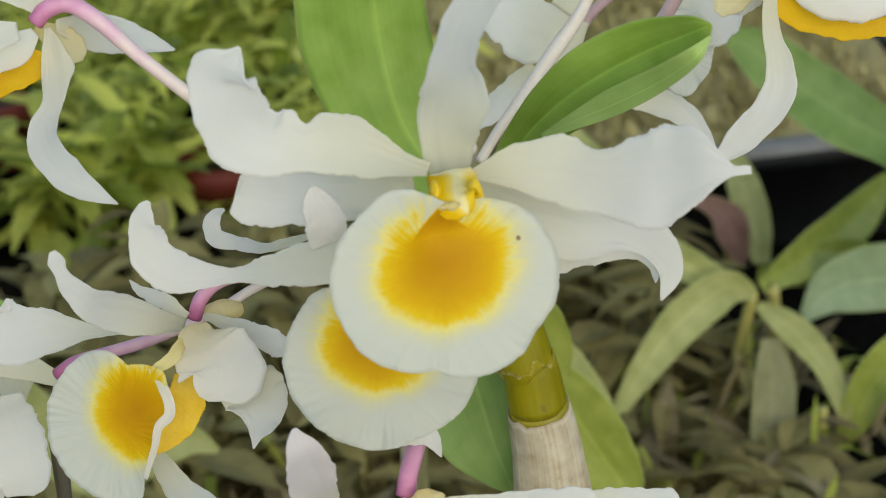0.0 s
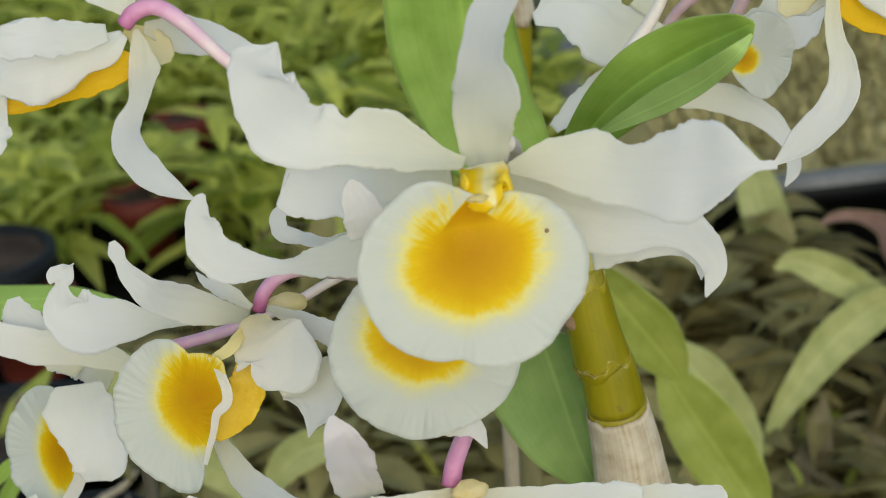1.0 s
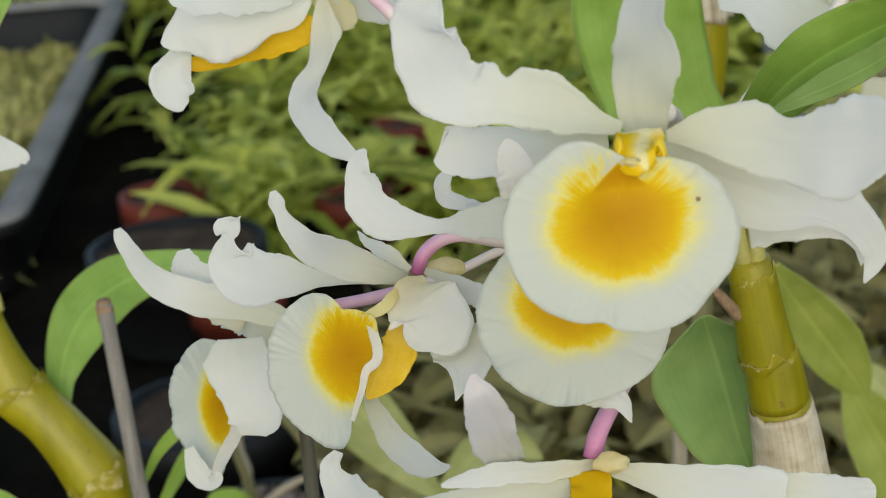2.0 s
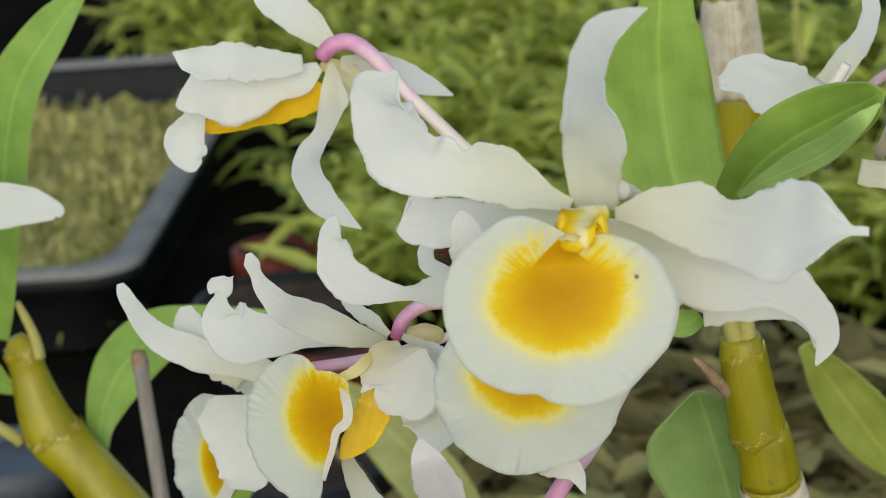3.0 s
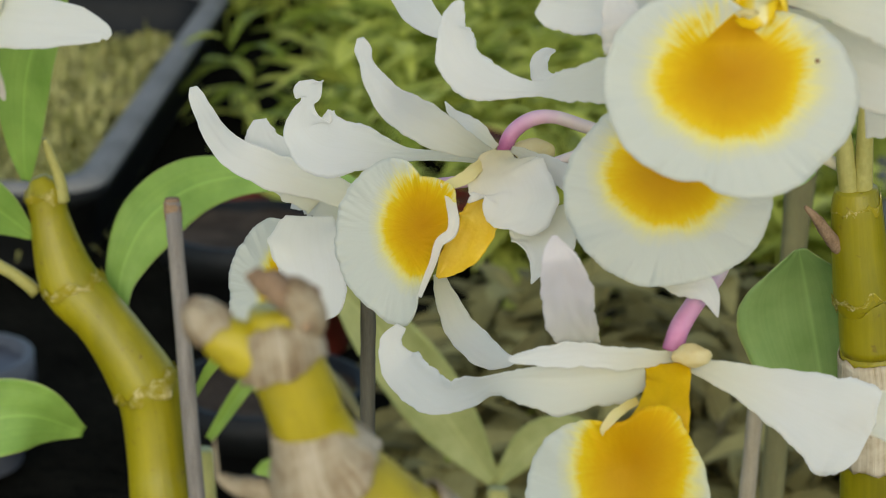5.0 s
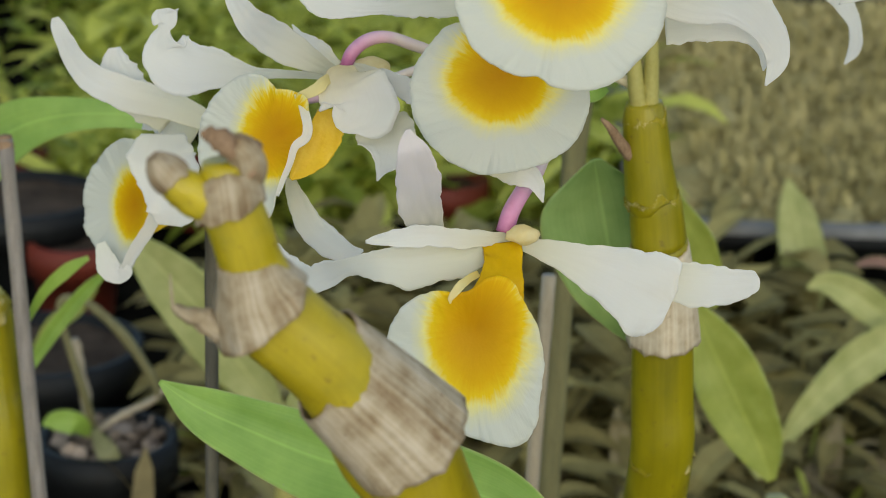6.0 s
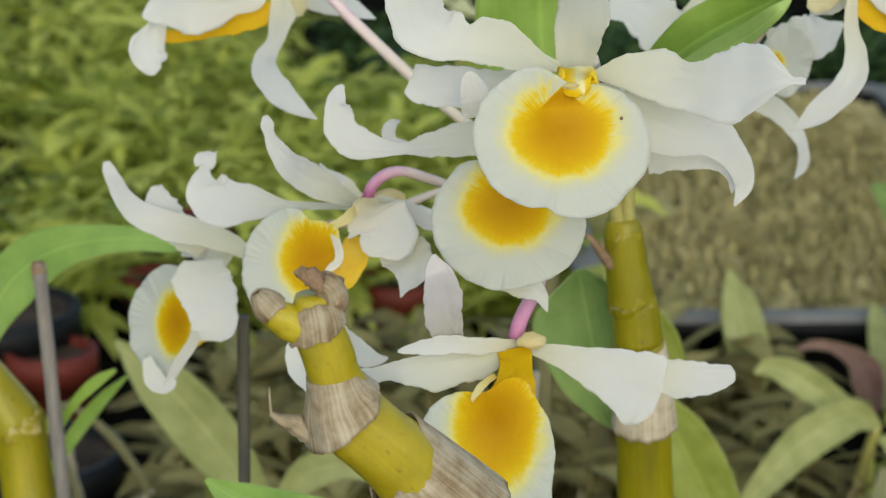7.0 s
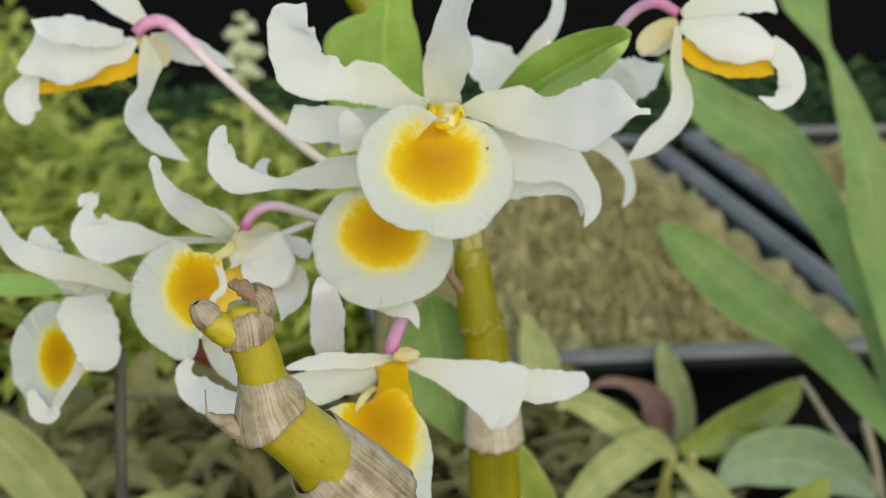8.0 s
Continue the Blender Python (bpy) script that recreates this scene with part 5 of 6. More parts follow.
lip(left_plant_flower, (-16.59, 11.2, 25.75), 15, 0, [1.04, 1.16, 1.34, 1.48, 1.46, 1.35, 1.19, 1.12, 1.14, 1.2, 1.31, 1.32, 1.19, 1.05], (-0.12, 0.35, 0.7, 0.64), cup=0.08, seed=23)
blob(left_plant_flower, 'column', GOLD, (-15.97, 11.5, 27.22), (0.19, 0.2, 0.23), label='golden column')
tube(left_plant_flower, 'pedicel', PALE_STALK, [(-16.07, 11.9, 26.74, 0.09), (-15.51, 12.3, 26.66, 0.09), (-15.2, 12.8, 26.4, 0.09), (-15.26, 13.4, 26.02, 0.1), (-15.18, 14.2, 24.39, 0.1)], label='pale flower stalk')


# ---- canes and leaves ----
cane_plant = thing("orchid_plant", "upright yellow-green orchid cane with leaves and papery sheath", "orchid plant", "orchid plants")
stem = tube(cane_plant, 'cane', CANE, [(1.61, 6.75, 25.97, 0.33), (1.64, 6.78, 25.64, 0.4), (1.73, 6.85, 24.94, 0.44), (1.85, 6.95, 24.16, 0.5), (1.94, 6.97, 23.98, 0.49), (2.04, 7.05, 23.2, 0.52)], segs=24)
lower = tube(cane_plant, 'lower_cane', CANE, [(2.04, 7.05, 23.25, 0.53), (2.16, 7.2, 22.49, 0.56), (2.23, 7.4, 21.46, 0.57), (2.33, 7.7, 19.86, 0.61), (2.39, 8, 18.47, 0.63), (2.29, 9.5, 15, 0.62), (2.09, 12, 5, 0.6), (2.09, 13, -0.3, 0.6)], segs=24)
sheath(lower, PAPER_PALE, [(2.04, 7.06, 23.16, 0.53), (2.14, 7.2, 22.49, 0.57), (2.21, 7.35, 21.72, 0.6), (2.24, 7.45, 21.2, 0.61)], 'papery white sheath below the joint', seed=3, ragged=.22, flare=.07)
sheath(stem, JOINT, [(1.63, 6.78, 25.7, 0.4), (1.64, 6.78, 25.66, 0.4), (1.65, 6.78, 25.61, 0.38)], 'thin dry ring at the joint', seed=1, ragged=.55, name='joint_ring')
sheath(stem, JOINT, [(1.85, 6.95, 24.17, 0.51), (1.86, 6.95, 24.12, 0.5), (1.87, 6.95, 24.07, 0.49)], 'thin dry ring at the joint', seed=2, ragged=.55, name='joint_ring')
sheath(lower, JOINT, [(2.37, 8, 18.6, 0.65), (2.39, 8, 18.56, 0.64), (2.4, 8, 18.5, 0.62)], 'thin dry ring at the joint', seed=4, ragged=.55, name='joint_ring')
tube(stem, 'flower_stem', GREEN_STALK, [(1.52, 6.7, 25.83, 0.16), (1.43, 6.65, 26.35, 0.15), (1.36, 6.6, 26.81, 0.13), (1.21, 6.5, 27.27, 0.11), (0.78, 6, 27.54, 0.1), (0.17, 5.4, 27.58, 0.09)])
tube(stem, 'flower_stem', GREEN_STALK, [(1.7, 6.75, 25.82, 0.18), (1.7, 6.7, 26.34, 0.15), (1.69, 6.65, 26.85, 0.13), (1.65, 6.6, 27.47, 0.1)])
tube(stem, 'bract', DRY, [(1.44, 6.7, 24.91, 0.08), (1.29, 6.55, 25.13, 0.11), (1.06, 6.4, 25.49, 0.09), (0.83, 6.3, 25.76, 0.03)], label='dry brown bract', wobble=0.2)
petal(cane_plant, 'leaf', LEAF, [(1.19, 9.5, 26.22, 0.41, 0.41, 0), (0.62, 10, 27.11, 0.95, 0.9, 0), (0.32, 10.2, 27.84, 1.15, 0.95, 0), (0.16, 10.4, 28.9, 1.4, 0.95, 0), (0.12, 10.45, 29.7, 1.42, 0.9, 0), (0.12, 10.45, 30.2, 1.35, 0.82, 0), (0.14, 10.45, 30.55, 0.9, 0.72, 0), (0.16, 10.45, 30.8, 0.45, 0.62, 0), (0.2, 10.4, 31.6, 0.3, 0.5, 0), (0.28, 10.3, 32.8, 0.05, 0.05, 0)], seed=101, cup=0.05, fold=-0.3, ruffle=0.01, edge=0.005, label='broad bright green leaf')
petal(cane_plant, 'leaf', LEAF, [(1.25, 5.6, 27.75, 0.13, 0.09, 0), (1.48, 5, 28.36, 0.27, 0.23, 0), (1.69, 4.3, 29.07, 0.31, 0.33, 0), (2.1, 3.5, 29.81, 0.43, 0.45, 0), (2.61, 2.9, 30.36, 0.54, 0.52, 0), (3.22, 2.4, 30.81, 0.49, 0.51, 0), (3.59, 1.9, 31.11, 0.36, 0.39, 0), (3.79, 1.5, 31.32, 0.22, 0.25, 0), (3.9, 1.35, 31.41, 0.03, 0.05, 0)], seed=102, cup=-0.04, fold=0.26, ruffle=0.01, edge=0.005, label='folded bright green leaf')
# strip added along the lower half, its brighter light put into the colour
petal(cane_plant, 'leaf_fold', LEAF_LIT, [(1.81, 3.28, 29.44, 0.04, 0.04, 0), (2.2, 2.79, 29.78, 0.12, 0.12, 0), (2.7, 2.32, 30.12, 0.23, 0.16, 0), (3.2, 1.79, 30.52, 0.23, 0.14, 0), (3.59, 1.13, 31.03, 0.17, 0.09, 0), (3.84, 1.2, 31.29, 0.02, 0.02, 0)], seed=106, ruffle=0.01, edge=0.005, label='folded half of the leaf, coloured paler as if lit')
petal(cane_plant, 'leaf', LEAF_SOFT, [(0.79, 7.4, 24.71, 0.13, 0.09, 0), (0.89, 7.7, 24.21, 0.57, 0.95, 0), (1, 7.9, 23.67, 0.69, 1.22, 0), (1.15, 8, 22.95, 0.69, 1.15, 0), (1.33, 8.1, 22.06, 0.6, 0.84, 0), (1.52, 8.2, 21.35, 0.35, 0.42, 0), (1.68, 8.3, 20.82, 0.04, 0.05, 0)], seed=103, fold=0.1, ruffle=0.01, edge=0.005, label='green leaf bent downward behind the cane')
petal(cane_plant, 'leaf', LEAF_OLIVE, [(2.45, 18, 21.64, 0.18, 0.18, 0), (3.02, 18.6, 20.51, 0.58, 0.53, 0), (3.72, 19, 19.29, 0.78, 0.67, 0), (4.3, 19.3, 18.3, 0.52, 0.46, 0), (4.68, 19.5, 17.63, 0.04, 0.04, 0)], seed=104, fold=0.1, ruffle=0.01, edge=0.005, label='olive green leaf behind the cane')
petal(cane_plant, 'leaf', LEAF_YOUNG, [(0.92, 7.2, 26.17, 0.14, 0.14, 0), (0.65, 7, 26.09, 0.21, 0.27, 0), (0.28, 6.8, 26.22, 0.17, 0.17, 0), (-0.03, 6.6, 26.44, 0.04, 0.04, 0)], seed=105, ruffle=0.01, edge=0.005)
front = thing("orchid_cane", "leafless golden orchid cane wrapped in papery sheaths", "orchid cane", "orchid plants")
fcane = tube(front, 'cane', CANE_GOLD, [(-3.95, -8.4, 28.88, 0.24), (-3.93, -8.38, 28.51, 0.33), (-3.78, -8.3, 28.02, 0.34), (-3.69, -8.2, 27.67, 0.36), (-3.49, -8, 27.07, 0.49), (-3.18, -7.9, 26.72, 0.51), (-2.85, -7.7, 26.33, 0.55), (-2.52, -7.4, 25.77, 0.6), (-2.23, -7, 25.1, 0.66), (-1.93, -6.6, 24.37, 0.69), (-1.43, -5, 21, 0.95), (-0.93, -2.5, 13, 0.9), (-0.73, 0, -0.3, 0.8)], segs=28, wobble=.05)
sheath(fcane, PAPER, [(-3.97, -8.4, 28.77, 0.29), (-3.94, -8.4, 28.62, 0.34), (-3.92, -8.38, 28.46, 0.36), (-3.91, -8.37, 28.33, 0.36)], 'dry papery collar', seed=5, ragged=.25, slant=(.1, .3))
sheath(fcane, PAPER, [(-3.75, -8.25, 27.8, 0.32), (-3.71, -8.2, 27.59, 0.37), (-3.66, -8.12, 27.32, 0.48), (-3.58, -8.05, 27.05, 0.56)], 'papery sheath with a slanted torn rim', seed=8, ragged=.12, slant=(.1, .42))
sheath(fcane, PAPER, [(-2.93, -7.6, 26.31, 0.6), (-2.6, -7.45, 25.92, 0.65), (-2.26, -7.3, 25.54, 0.7), (-1.99, -7.15, 25.21, 0.74)], 'wide papery sheath with a slanted torn rim', seed=12, ragged=.1, slant=(.45, -.1))
tube(fcane, 'stub', CANE_GOLD, [(-4.01, -8.4, 28.4, 0.2), (-4.22, -8.5, 28.51, 0.24), (-4.4, -8.55, 28.65, 0.22), (-4.54, -8.6, 28.79, 0.16), (-4.59, -8.6, 28.86, 0.06)], wobble=0.1, label='short yellow side stub')
sheath(fcane, PAPER, [(-4.46, -8.58, 28.72, 0.2), (-4.53, -8.59, 28.8, 0.19), (-4.6, -8.6, 28.89, 0.14), (-4.66, -8.62, 28.98, 0.05)], 'torn dry sleeve on the stub', seed=14, ragged=.4, flare=.2)
tube(fcane, 'dry_tip', DRY, [(-3.72, -8.35, 28.63, 0.12), (-3.69, -8.4, 28.84, 0.16), (-3.78, -8.45, 29.01, 0.17), (-3.93, -8.5, 29.12, 0.14), (-4.07, -8.5, 29.18, 0.1), (-4.19, -8.5, 29.22, 0.02)], wobble=0.6, label='brown dried bract at the tip')
sheath(fcane, PAPER, [(-3.74, -8.38, 28.67, 0.14), (-3.68, -8.42, 28.84, 0.16), (-3.74, -8.46, 29, 0.15), (-3.85, -8.5, 29.09, 0.11)], 'pale shrivelled skin of the bract', seed=17, ragged=.7, flare=.2)
tube(fcane, 'dry_bract', PAPER, [(-3.93, -7.95, 26.81, 0.12), (-4.13, -8.1, 26.93, 0.15), (-4.31, -8.2, 27.05, 0.12), (-4.49, -8.35, 27.2, 0.06), (-4.54, -8.38, 27.29, 0.02), (-4.55, -8.4, 27.62, 0.01)], wobble=0.5, label='shrivelled pale bract')
low_leaf = thing("orchid_shoot", "single light green leaf on a low shoot", "orchid leaf")
petal(low_leaf, 'leaf', LEAF_YOUNG, [(0.32, 0.8, 20.05, 0.2, 0.2, 0), (-0.87, 1.4, 20.52, 0.6, 0.6, 0), (-2.29, 2, 20.61, 0.76, 0.79, 0), (-3.77, 2.8, 20.53, 0.75, 0.77, 0), (-5.17, 3.4, 20.8, 0.59, 0.57, 0), (-6.1, 3.7, 21.08, 0.38, 0.38, 0), (-6.78, 3.9, 21.45, 0.04, 0.04, 0)], seed=111, fold=0.1, ruffle=0.01, edge=0.005)
tube(low_leaf, 'stem', GREEN_STALK, [(0.32, 0.8, 20.05, .35), (0.62, 1.5, 12, .4), (0.92, 3, -.3, .45)])
left_plant = thing("orchid_plant", "leafy yellow-green orchid cane beside a grey stake", "orchid plant", "orchid plants")
lcane = tube(left_plant, 'cane', CANE, [(-14.79, 14.35, 23.3, 0.18), (-14.67, 14.35, 22.98, 0.43), (-14.61, 14.32, 22.73, 0.41), (-14.55, 14.3, 22.4, 0.42), (-14.35, 14.25, 21.55, 0.56), (-14.1, 14.2, 20.97, 0.63), (-13.51, 14.1, 20.37, 0.6), (-12.99, 14, 19.71, 0.64), (-12.54, 13.95, 18.97, 0.72), (-12.4, 13.9, 18.41, 0.65), (-12.27, 13.8, 17.25, 0.66), (-12.12, 13.6, 15.75, 0.68), (-11.82, 13.5, 10, 0.55), (-11.72, 13.5, -0.3, 0.55)], segs=24)
sheath(lcane, JOINT, [(-14.66, 14.33, 22.99, 0.45), (-14.64, 14.33, 22.92, 0.44), (-14.62, 14.33, 22.83, 0.42)], 'thin dry ring at the joint', seed=31, ragged=.55, name='joint_ring')
sheath(lcane, JOINT, [(-14.12, 14.2, 21.08, 0.68), (-14.09, 14.2, 21.01, 0.67), (-14.06, 14.2, 20.92, 0.65)], 'thin dry ring at the joint', seed=32, ragged=.55, name='joint_ring')
sheath(lcane, JOINT, [(-12.56, 13.95, 19.05, 0.74), (-12.51, 13.95, 18.95, 0.74), (-12.47, 13.95, 18.82, 0.72)], 'thin dry ring at the joint', seed=33, ragged=.55, name='joint_ring')
tube(lcane, 'flower_stem', GREEN_STALK, [(-14.22, 14.2, 22.84, 0.15), (-14.25, 14.2, 23.3, 0.12), (-14.38, 14.1, 23.86, 0.1), (-14.47, 14, 24.22, 0.07)])
tube(lcane, 'twig', GREEN_STALK, [(-14.92, 14.2, 20.81, 0.15), (-15.36, 14, 21.28, 0.13), (-16.17, 13.8, 21.74, 0.15), (-17.12, 13.6, 22.19, 0.11), (-18.36, 13.4, 22.43, 0.11)], wobble=0.12)
petal(left_plant, 'leaf', LEAF_YOUNG, [(-14.98, 14.2, 23.26, 0.1, 0.1, 0), (-14.91, 14, 24.14, 0.37, 0.4, 0), (-14.7, 13.8, 25.5, 0.61, 0.61, 0), (-14.25, 13.6, 26.81, 0.58, 0.58, 0), (-13.94, 13.5, 28.07, 0.59, 0.59, 0), (-13.44, 13.4, 29.29, 0.59, 0.59, 0), (-12.46, 13.3, 30.47, 0.42, 0.42, 0), (-11.69, 13.3, 31.21, 0.09, 0.09, 0)], seed=121, fold=0.12, ruffle=0.01, edge=0.005)
petal(left_plant, 'leaf', LEAF_YOUNG, [(-14.88, 14.2, 22.03, 0.08, 0.08, 0), (-15.55, 13.6, 22.85, 0.6, 0.52, 0), (-16.43, 13, 23.38, 0.74, 0.71, 0), (-17.55, 12.6, 23.59, 0.76, 0.71, 0), (-18.95, 12.4, 23.44, 0.12, 0.12, 0)], seed=122, fold=0.1, ruffle=0.01, edge=0.005)
petal(left_plant, 'leaf', LEAF_YOUNG, [(-13.83, 13.6, 17.94, 0.12, 0.12, 0), (-14.68, 12.6, 18.66, 0.71, 0.73, 0), (-15.94, 12, 18.56, 0.73, 0.73, 0), (-17.52, 11.6, 18.07, 0.12, 0.12, 0)], seed=123, fold=0.1, ruffle=0.01, edge=0.005)
petal(left_plant, 'leaf', LEAF_YOUNG, [(-13.22, 14.6, 20.28, 0.1, 0.12, 0), (-13.3, 15, 21.04, 0.36, 0.41, 0), (-12.79, 15.2, 22.14, 0.63, 0.73, 0), (-11.86, 15.2, 22.9, 0.66, 0.63, 0), (-10.83, 15, 23.3, 0.45, 0.45, 0), (-9.7, 14.8, 23.45, 0.31, 0.33, 0), (-8.53, 14.6, 23.43, 0.24, 0.28, 0), (-7.46, 14.4, 23.29, 0.02, 0.02, 0)], seed=124, fold=-0.1, ruffle=0.01, edge=0.005)
petal(left_plant, 'leaf', LEAF, [(-11.51, 13.9, 18.68, 0.05, 0.05, 0), (-11.03, 13.8, 19.52, 0.12, 0.12, 0), (-10.45, 13.7, 20.11, 0.15, 0.15, 0), (-9.94, 13.6, 20.46, 0.05, 0.05, 0)], seed=125, ruffle=0.01, edge=0.005)
stake = thing("plant_stake", "thin weathered grey wooden stake beside an orchid cane", "plant stake", "stakes")
tube(stake, 'rod', STAKE, [(-11.67, 13.6, 23.14, .17), (-11.18, 13, 16.08, .18), (-10.04, 11.61, -0.3, .18)], wobble=.12)
tube(stake, 'tip', DRY, [(-11.67, 13.6, 23.2, .15), (-11.67, 13.6, 23.04, .185), (-11.65, 13.6, 22.74, .18)], 'brown weathered tip')
stake = thing("plant_stake", "dark thin stake standing behind the flowers", "plant stake", "stakes")
tube(stake, 'rod', STAKE_DARK, [(-6.18, 6.5, 24, .13), (-6.27, 6.7, 19.93, .13), (-6.72, 7.7, -0.3, .13)], wobble=.12)
rear_cane = thing("orchid_cane", "pale papery old cane behind the leaves", "orchid cane", "orchid plants")
rc = tube(rear_cane, 'cane', CANE, [(1.06, 18.2, 27.45, 0.66), (1.08, 18.2, 26.6, 0.6), (1.05, 18.2, 25.6, 0.5)])
tube(rear_cane, 'lower_cane', OLD_CANE, [(1.05, 18.2, 25.7, 0.42), (0.83, 18.2, 20.2, .26), (0.67, 18.5, 15.06, .28), (0.18, 19.5, -0.3, .3)], 'dull olive lower stem')
tube(rear_cane, 'upper_cane', CANE, [(1.0, 18.2, 29.2, 0.45), (0.5, 18.3, 30.0, 0.42), (0.0, 18.4, 30.7, 0.38)], 'golden upper joint')
sheath(rc, PAPER_PALE, [(0.98, 18.2, 29.6, 0.56), (1.02, 18.2, 28.5, 0.64), (1.06, 18.2, 27.4, 0.69)], 'long pale papery sheath', seed=4, ragged=.2)
old_cane = thing("orchid_cane", "thin pale dry cane behind the flowers", "orchid cane", "orchid plants")
tube(old_cane, 'cane', DRY_CANE, [(0.26, 14, 20.2, 0.16), (0.07, 14.5, 15.06, 0.17), (-0.48, 15.99, -0.3, 0.17)], wobble=.1)


# ---- plants on the bench behind ----
far_plant = thing("potted_plant", 'yellowing long leaf of a small plant', 'plant', "bench plants")
petal(far_plant, 'leaf', LEAF_PALE, [(-7.78, 34, 8.15, 0.2, 0.2, 0), (-9.22, 34, 10.14, 0.93, 0.93, 0), (-10.62, 34, 12.09, 1.08, 1.04, 0), (-11.93, 34, 13.55, 0.75, 0.71, 0), (-13.05, 34, 14.66, 0.08, 0.08, 0)], seed=251, fold=0.15, ruffle=0.02, edge=0.01)
petal(far_plant, 'leaf', LEAF_PALE, [(-7.78, 34, 8.15, 0.16, 0.16, 0), (-6.53, 34, 9.62, 0.61, 0.61, 0), (-5.31, 34, 10.01, 0.53, 0.53, 0), (-4.32, 34, 9.44, 0.08, 0.08, 0)], seed=252, fold=0.15, ruffle=0.02, edge=0.01)
tube(far_plant, 'stem', GREEN_STALK, [(-7.69, 34, 7.93, .35), (-7.69, 34, -.2, .45)])
far_plant = thing("potted_plant", 'low dark green leaves beside the pots', 'plant', "bench plants")
petal(far_plant, 'leaf', LEAF, [(-25.78, 27, 11.96, 0.14, 0.14, 0), (-24.9, 27, 12.94, 0.45, 0.45, 0), (-24.22, 27, 13.89, 0.41, 0.41, 0), (-23.76, 27, 14.65, 0.07, 0.07, 0)], seed=291, fold=0.15, ruffle=0.02, edge=0.01)
petal(far_plant, 'leaf', LEAF, [(-26.32, 28, 11.48, 0.14, 0.14, 0), (-25.71, 28, 13.23, 0.42, 0.42, 0), (-24.94, 28, 14.76, 0.38, 0.38, 0), (-24.23, 28, 15.89, 0.07, 0.07, 0)], seed=292, fold=0.15, ruffle=0.02, edge=0.01)
petal(far_plant, 'leaf', LEAF, [(-25.78, 27, 11.96, 0.14, 0.14, 0), (-24.01, 27, 12.6, 0.48, 0.48, 0), (-22.85, 27, 13.02, 0.34, 0.34, 0), (-22.12, 27, 12.96, 0.05, 0.05, 0)], seed=293, fold=0.15, ruffle=0.02, edge=0.01)
tube(far_plant, 'stem', GREEN_STALK, [(-25.86, 27, 11.38, .35), (-25.86, 27, -.2, .45)])
far_plant = thing("potted_plant", 'single long narrow green leaf among the pots', 'plant', "bench plants")
petal(far_plant, 'leaf', LEAF, [(-12.96, 20, 15.15, 0.11, 0.11, 0), (-12.22, 20, 16.31, 0.2, 0.2, 0), (-11.4, 20, 17.37, 0.18, 0.18, 0), (-10.63, 20, 18.12, 0.04, 0.04, 0)], seed=295, fold=0.15, ruffle=0.02, edge=0.01)
tube(far_plant, 'stem', GREEN_STALK, [(-13.2, 20, 14.82, .35), (-13.2, 20, -.2, .45)])
far_plant = thing("potted_plant", 'long blurred yellow-green leaf standing behind the cane', 'plant', "bench plants")
petal(far_plant, 'leaf', LEAF_OLIVE, [(7.1, 24, 10.93, 0.13, 0.13, 0), (6.63, 24, 12.01, 0.66, 0.7, 0), (5.91, 24, 13.42, 0.96, 0.96, 0), (5.2, 24, 14.82, 0.82, 0.85, 0), (4.72, 24, 15.86, 0.36, 0.36, 0), (4.54, 24, 16.38, 0.05, 0.05, 0)], seed=297, fold=0.15, ruffle=0.02, edge=0.01)
tube(far_plant, 'stem', GREEN_STALK, [(7.29, 24, 10.39, .35), (7.29, 24, -.2, .45)])
pot_seedling = thing("seedling", "knobbly bare seedling with few green leaves in a pot", "seedling", "bench plants")
tube(pot_seedling, 'stem', DRY_CANE, [(-15.93, 42, 3.83, 0.19), (-16.09, 42, 5.55, 0.21), (-16.25, 42, 6.91, 0.19), (-16.39, 42, 7.81, 0.15)], wobble=0.5)
tube(pot_seedling, 'stem', OLD_CANE, [(-15.72, 42, 3.72, 0.15), (-15.88, 41, 5.96, 0.15), (-16.7, 41, 9.38, 0.14), (-15.75, 41, 9.61, 0.17), (-14.44, 41, 8.46, 0.19), (-13.43, 41, 6.93, 0.17), (-13.14, 41, 6.04, 0.1)], wobble=0.3)
tube(pot_seedling, 'stem', DRY_CANE, [(-15.82, 42, 3.95, 0.13), (-14.72, 42, 4.79, 0.15), (-13.74, 42, 5.28, 0.13), (-13.09, 42, 5.87, 0.08)], wobble=0.4)
petal(pot_seedling, 'leaf', LEAF, [(-15.82, 41.5, 4.16, 0.13, 0.13, 0), (-16.23, 41, 4.81, 0.42, 0.42, 0), (-16.97, 41, 4.9, 0.38, 0.38, 0), (-17.51, 41, 4.73, 0.06, 0.06, 0)], seed=401, ruffle=0.02, edge=0.01)
petal(pot_seedling, 'leaf', LEAF_GREY, [(-15.61, 41, 4.61, 0.11, 0.11, 0), (-14.91, 40, 4.15, 0.38, 0.38, 0), (-14.39, 40, 3.71, 0.08, 0.08, 0)], seed=402, ruffle=0.02, edge=0.01)
petal(pot_seedling, 'leaf', LEAF_OLIVE, [(-19.82, 50, 4.23, 0.14, 0.14, 0), (-18.95, 50, 5.39, 0.33, 0.33, 0), (-17.98, 50, 6.16, 0.33, 0.33, 0), (-17.13, 50, 7.05, 0.07, 0.07, 0)], seed=403, ruffle=0.02, edge=0.01)
far_plant = thing("potted_plant", 'small plant with arching pale olive lance-shaped leaves', 'plant', "bench plants")
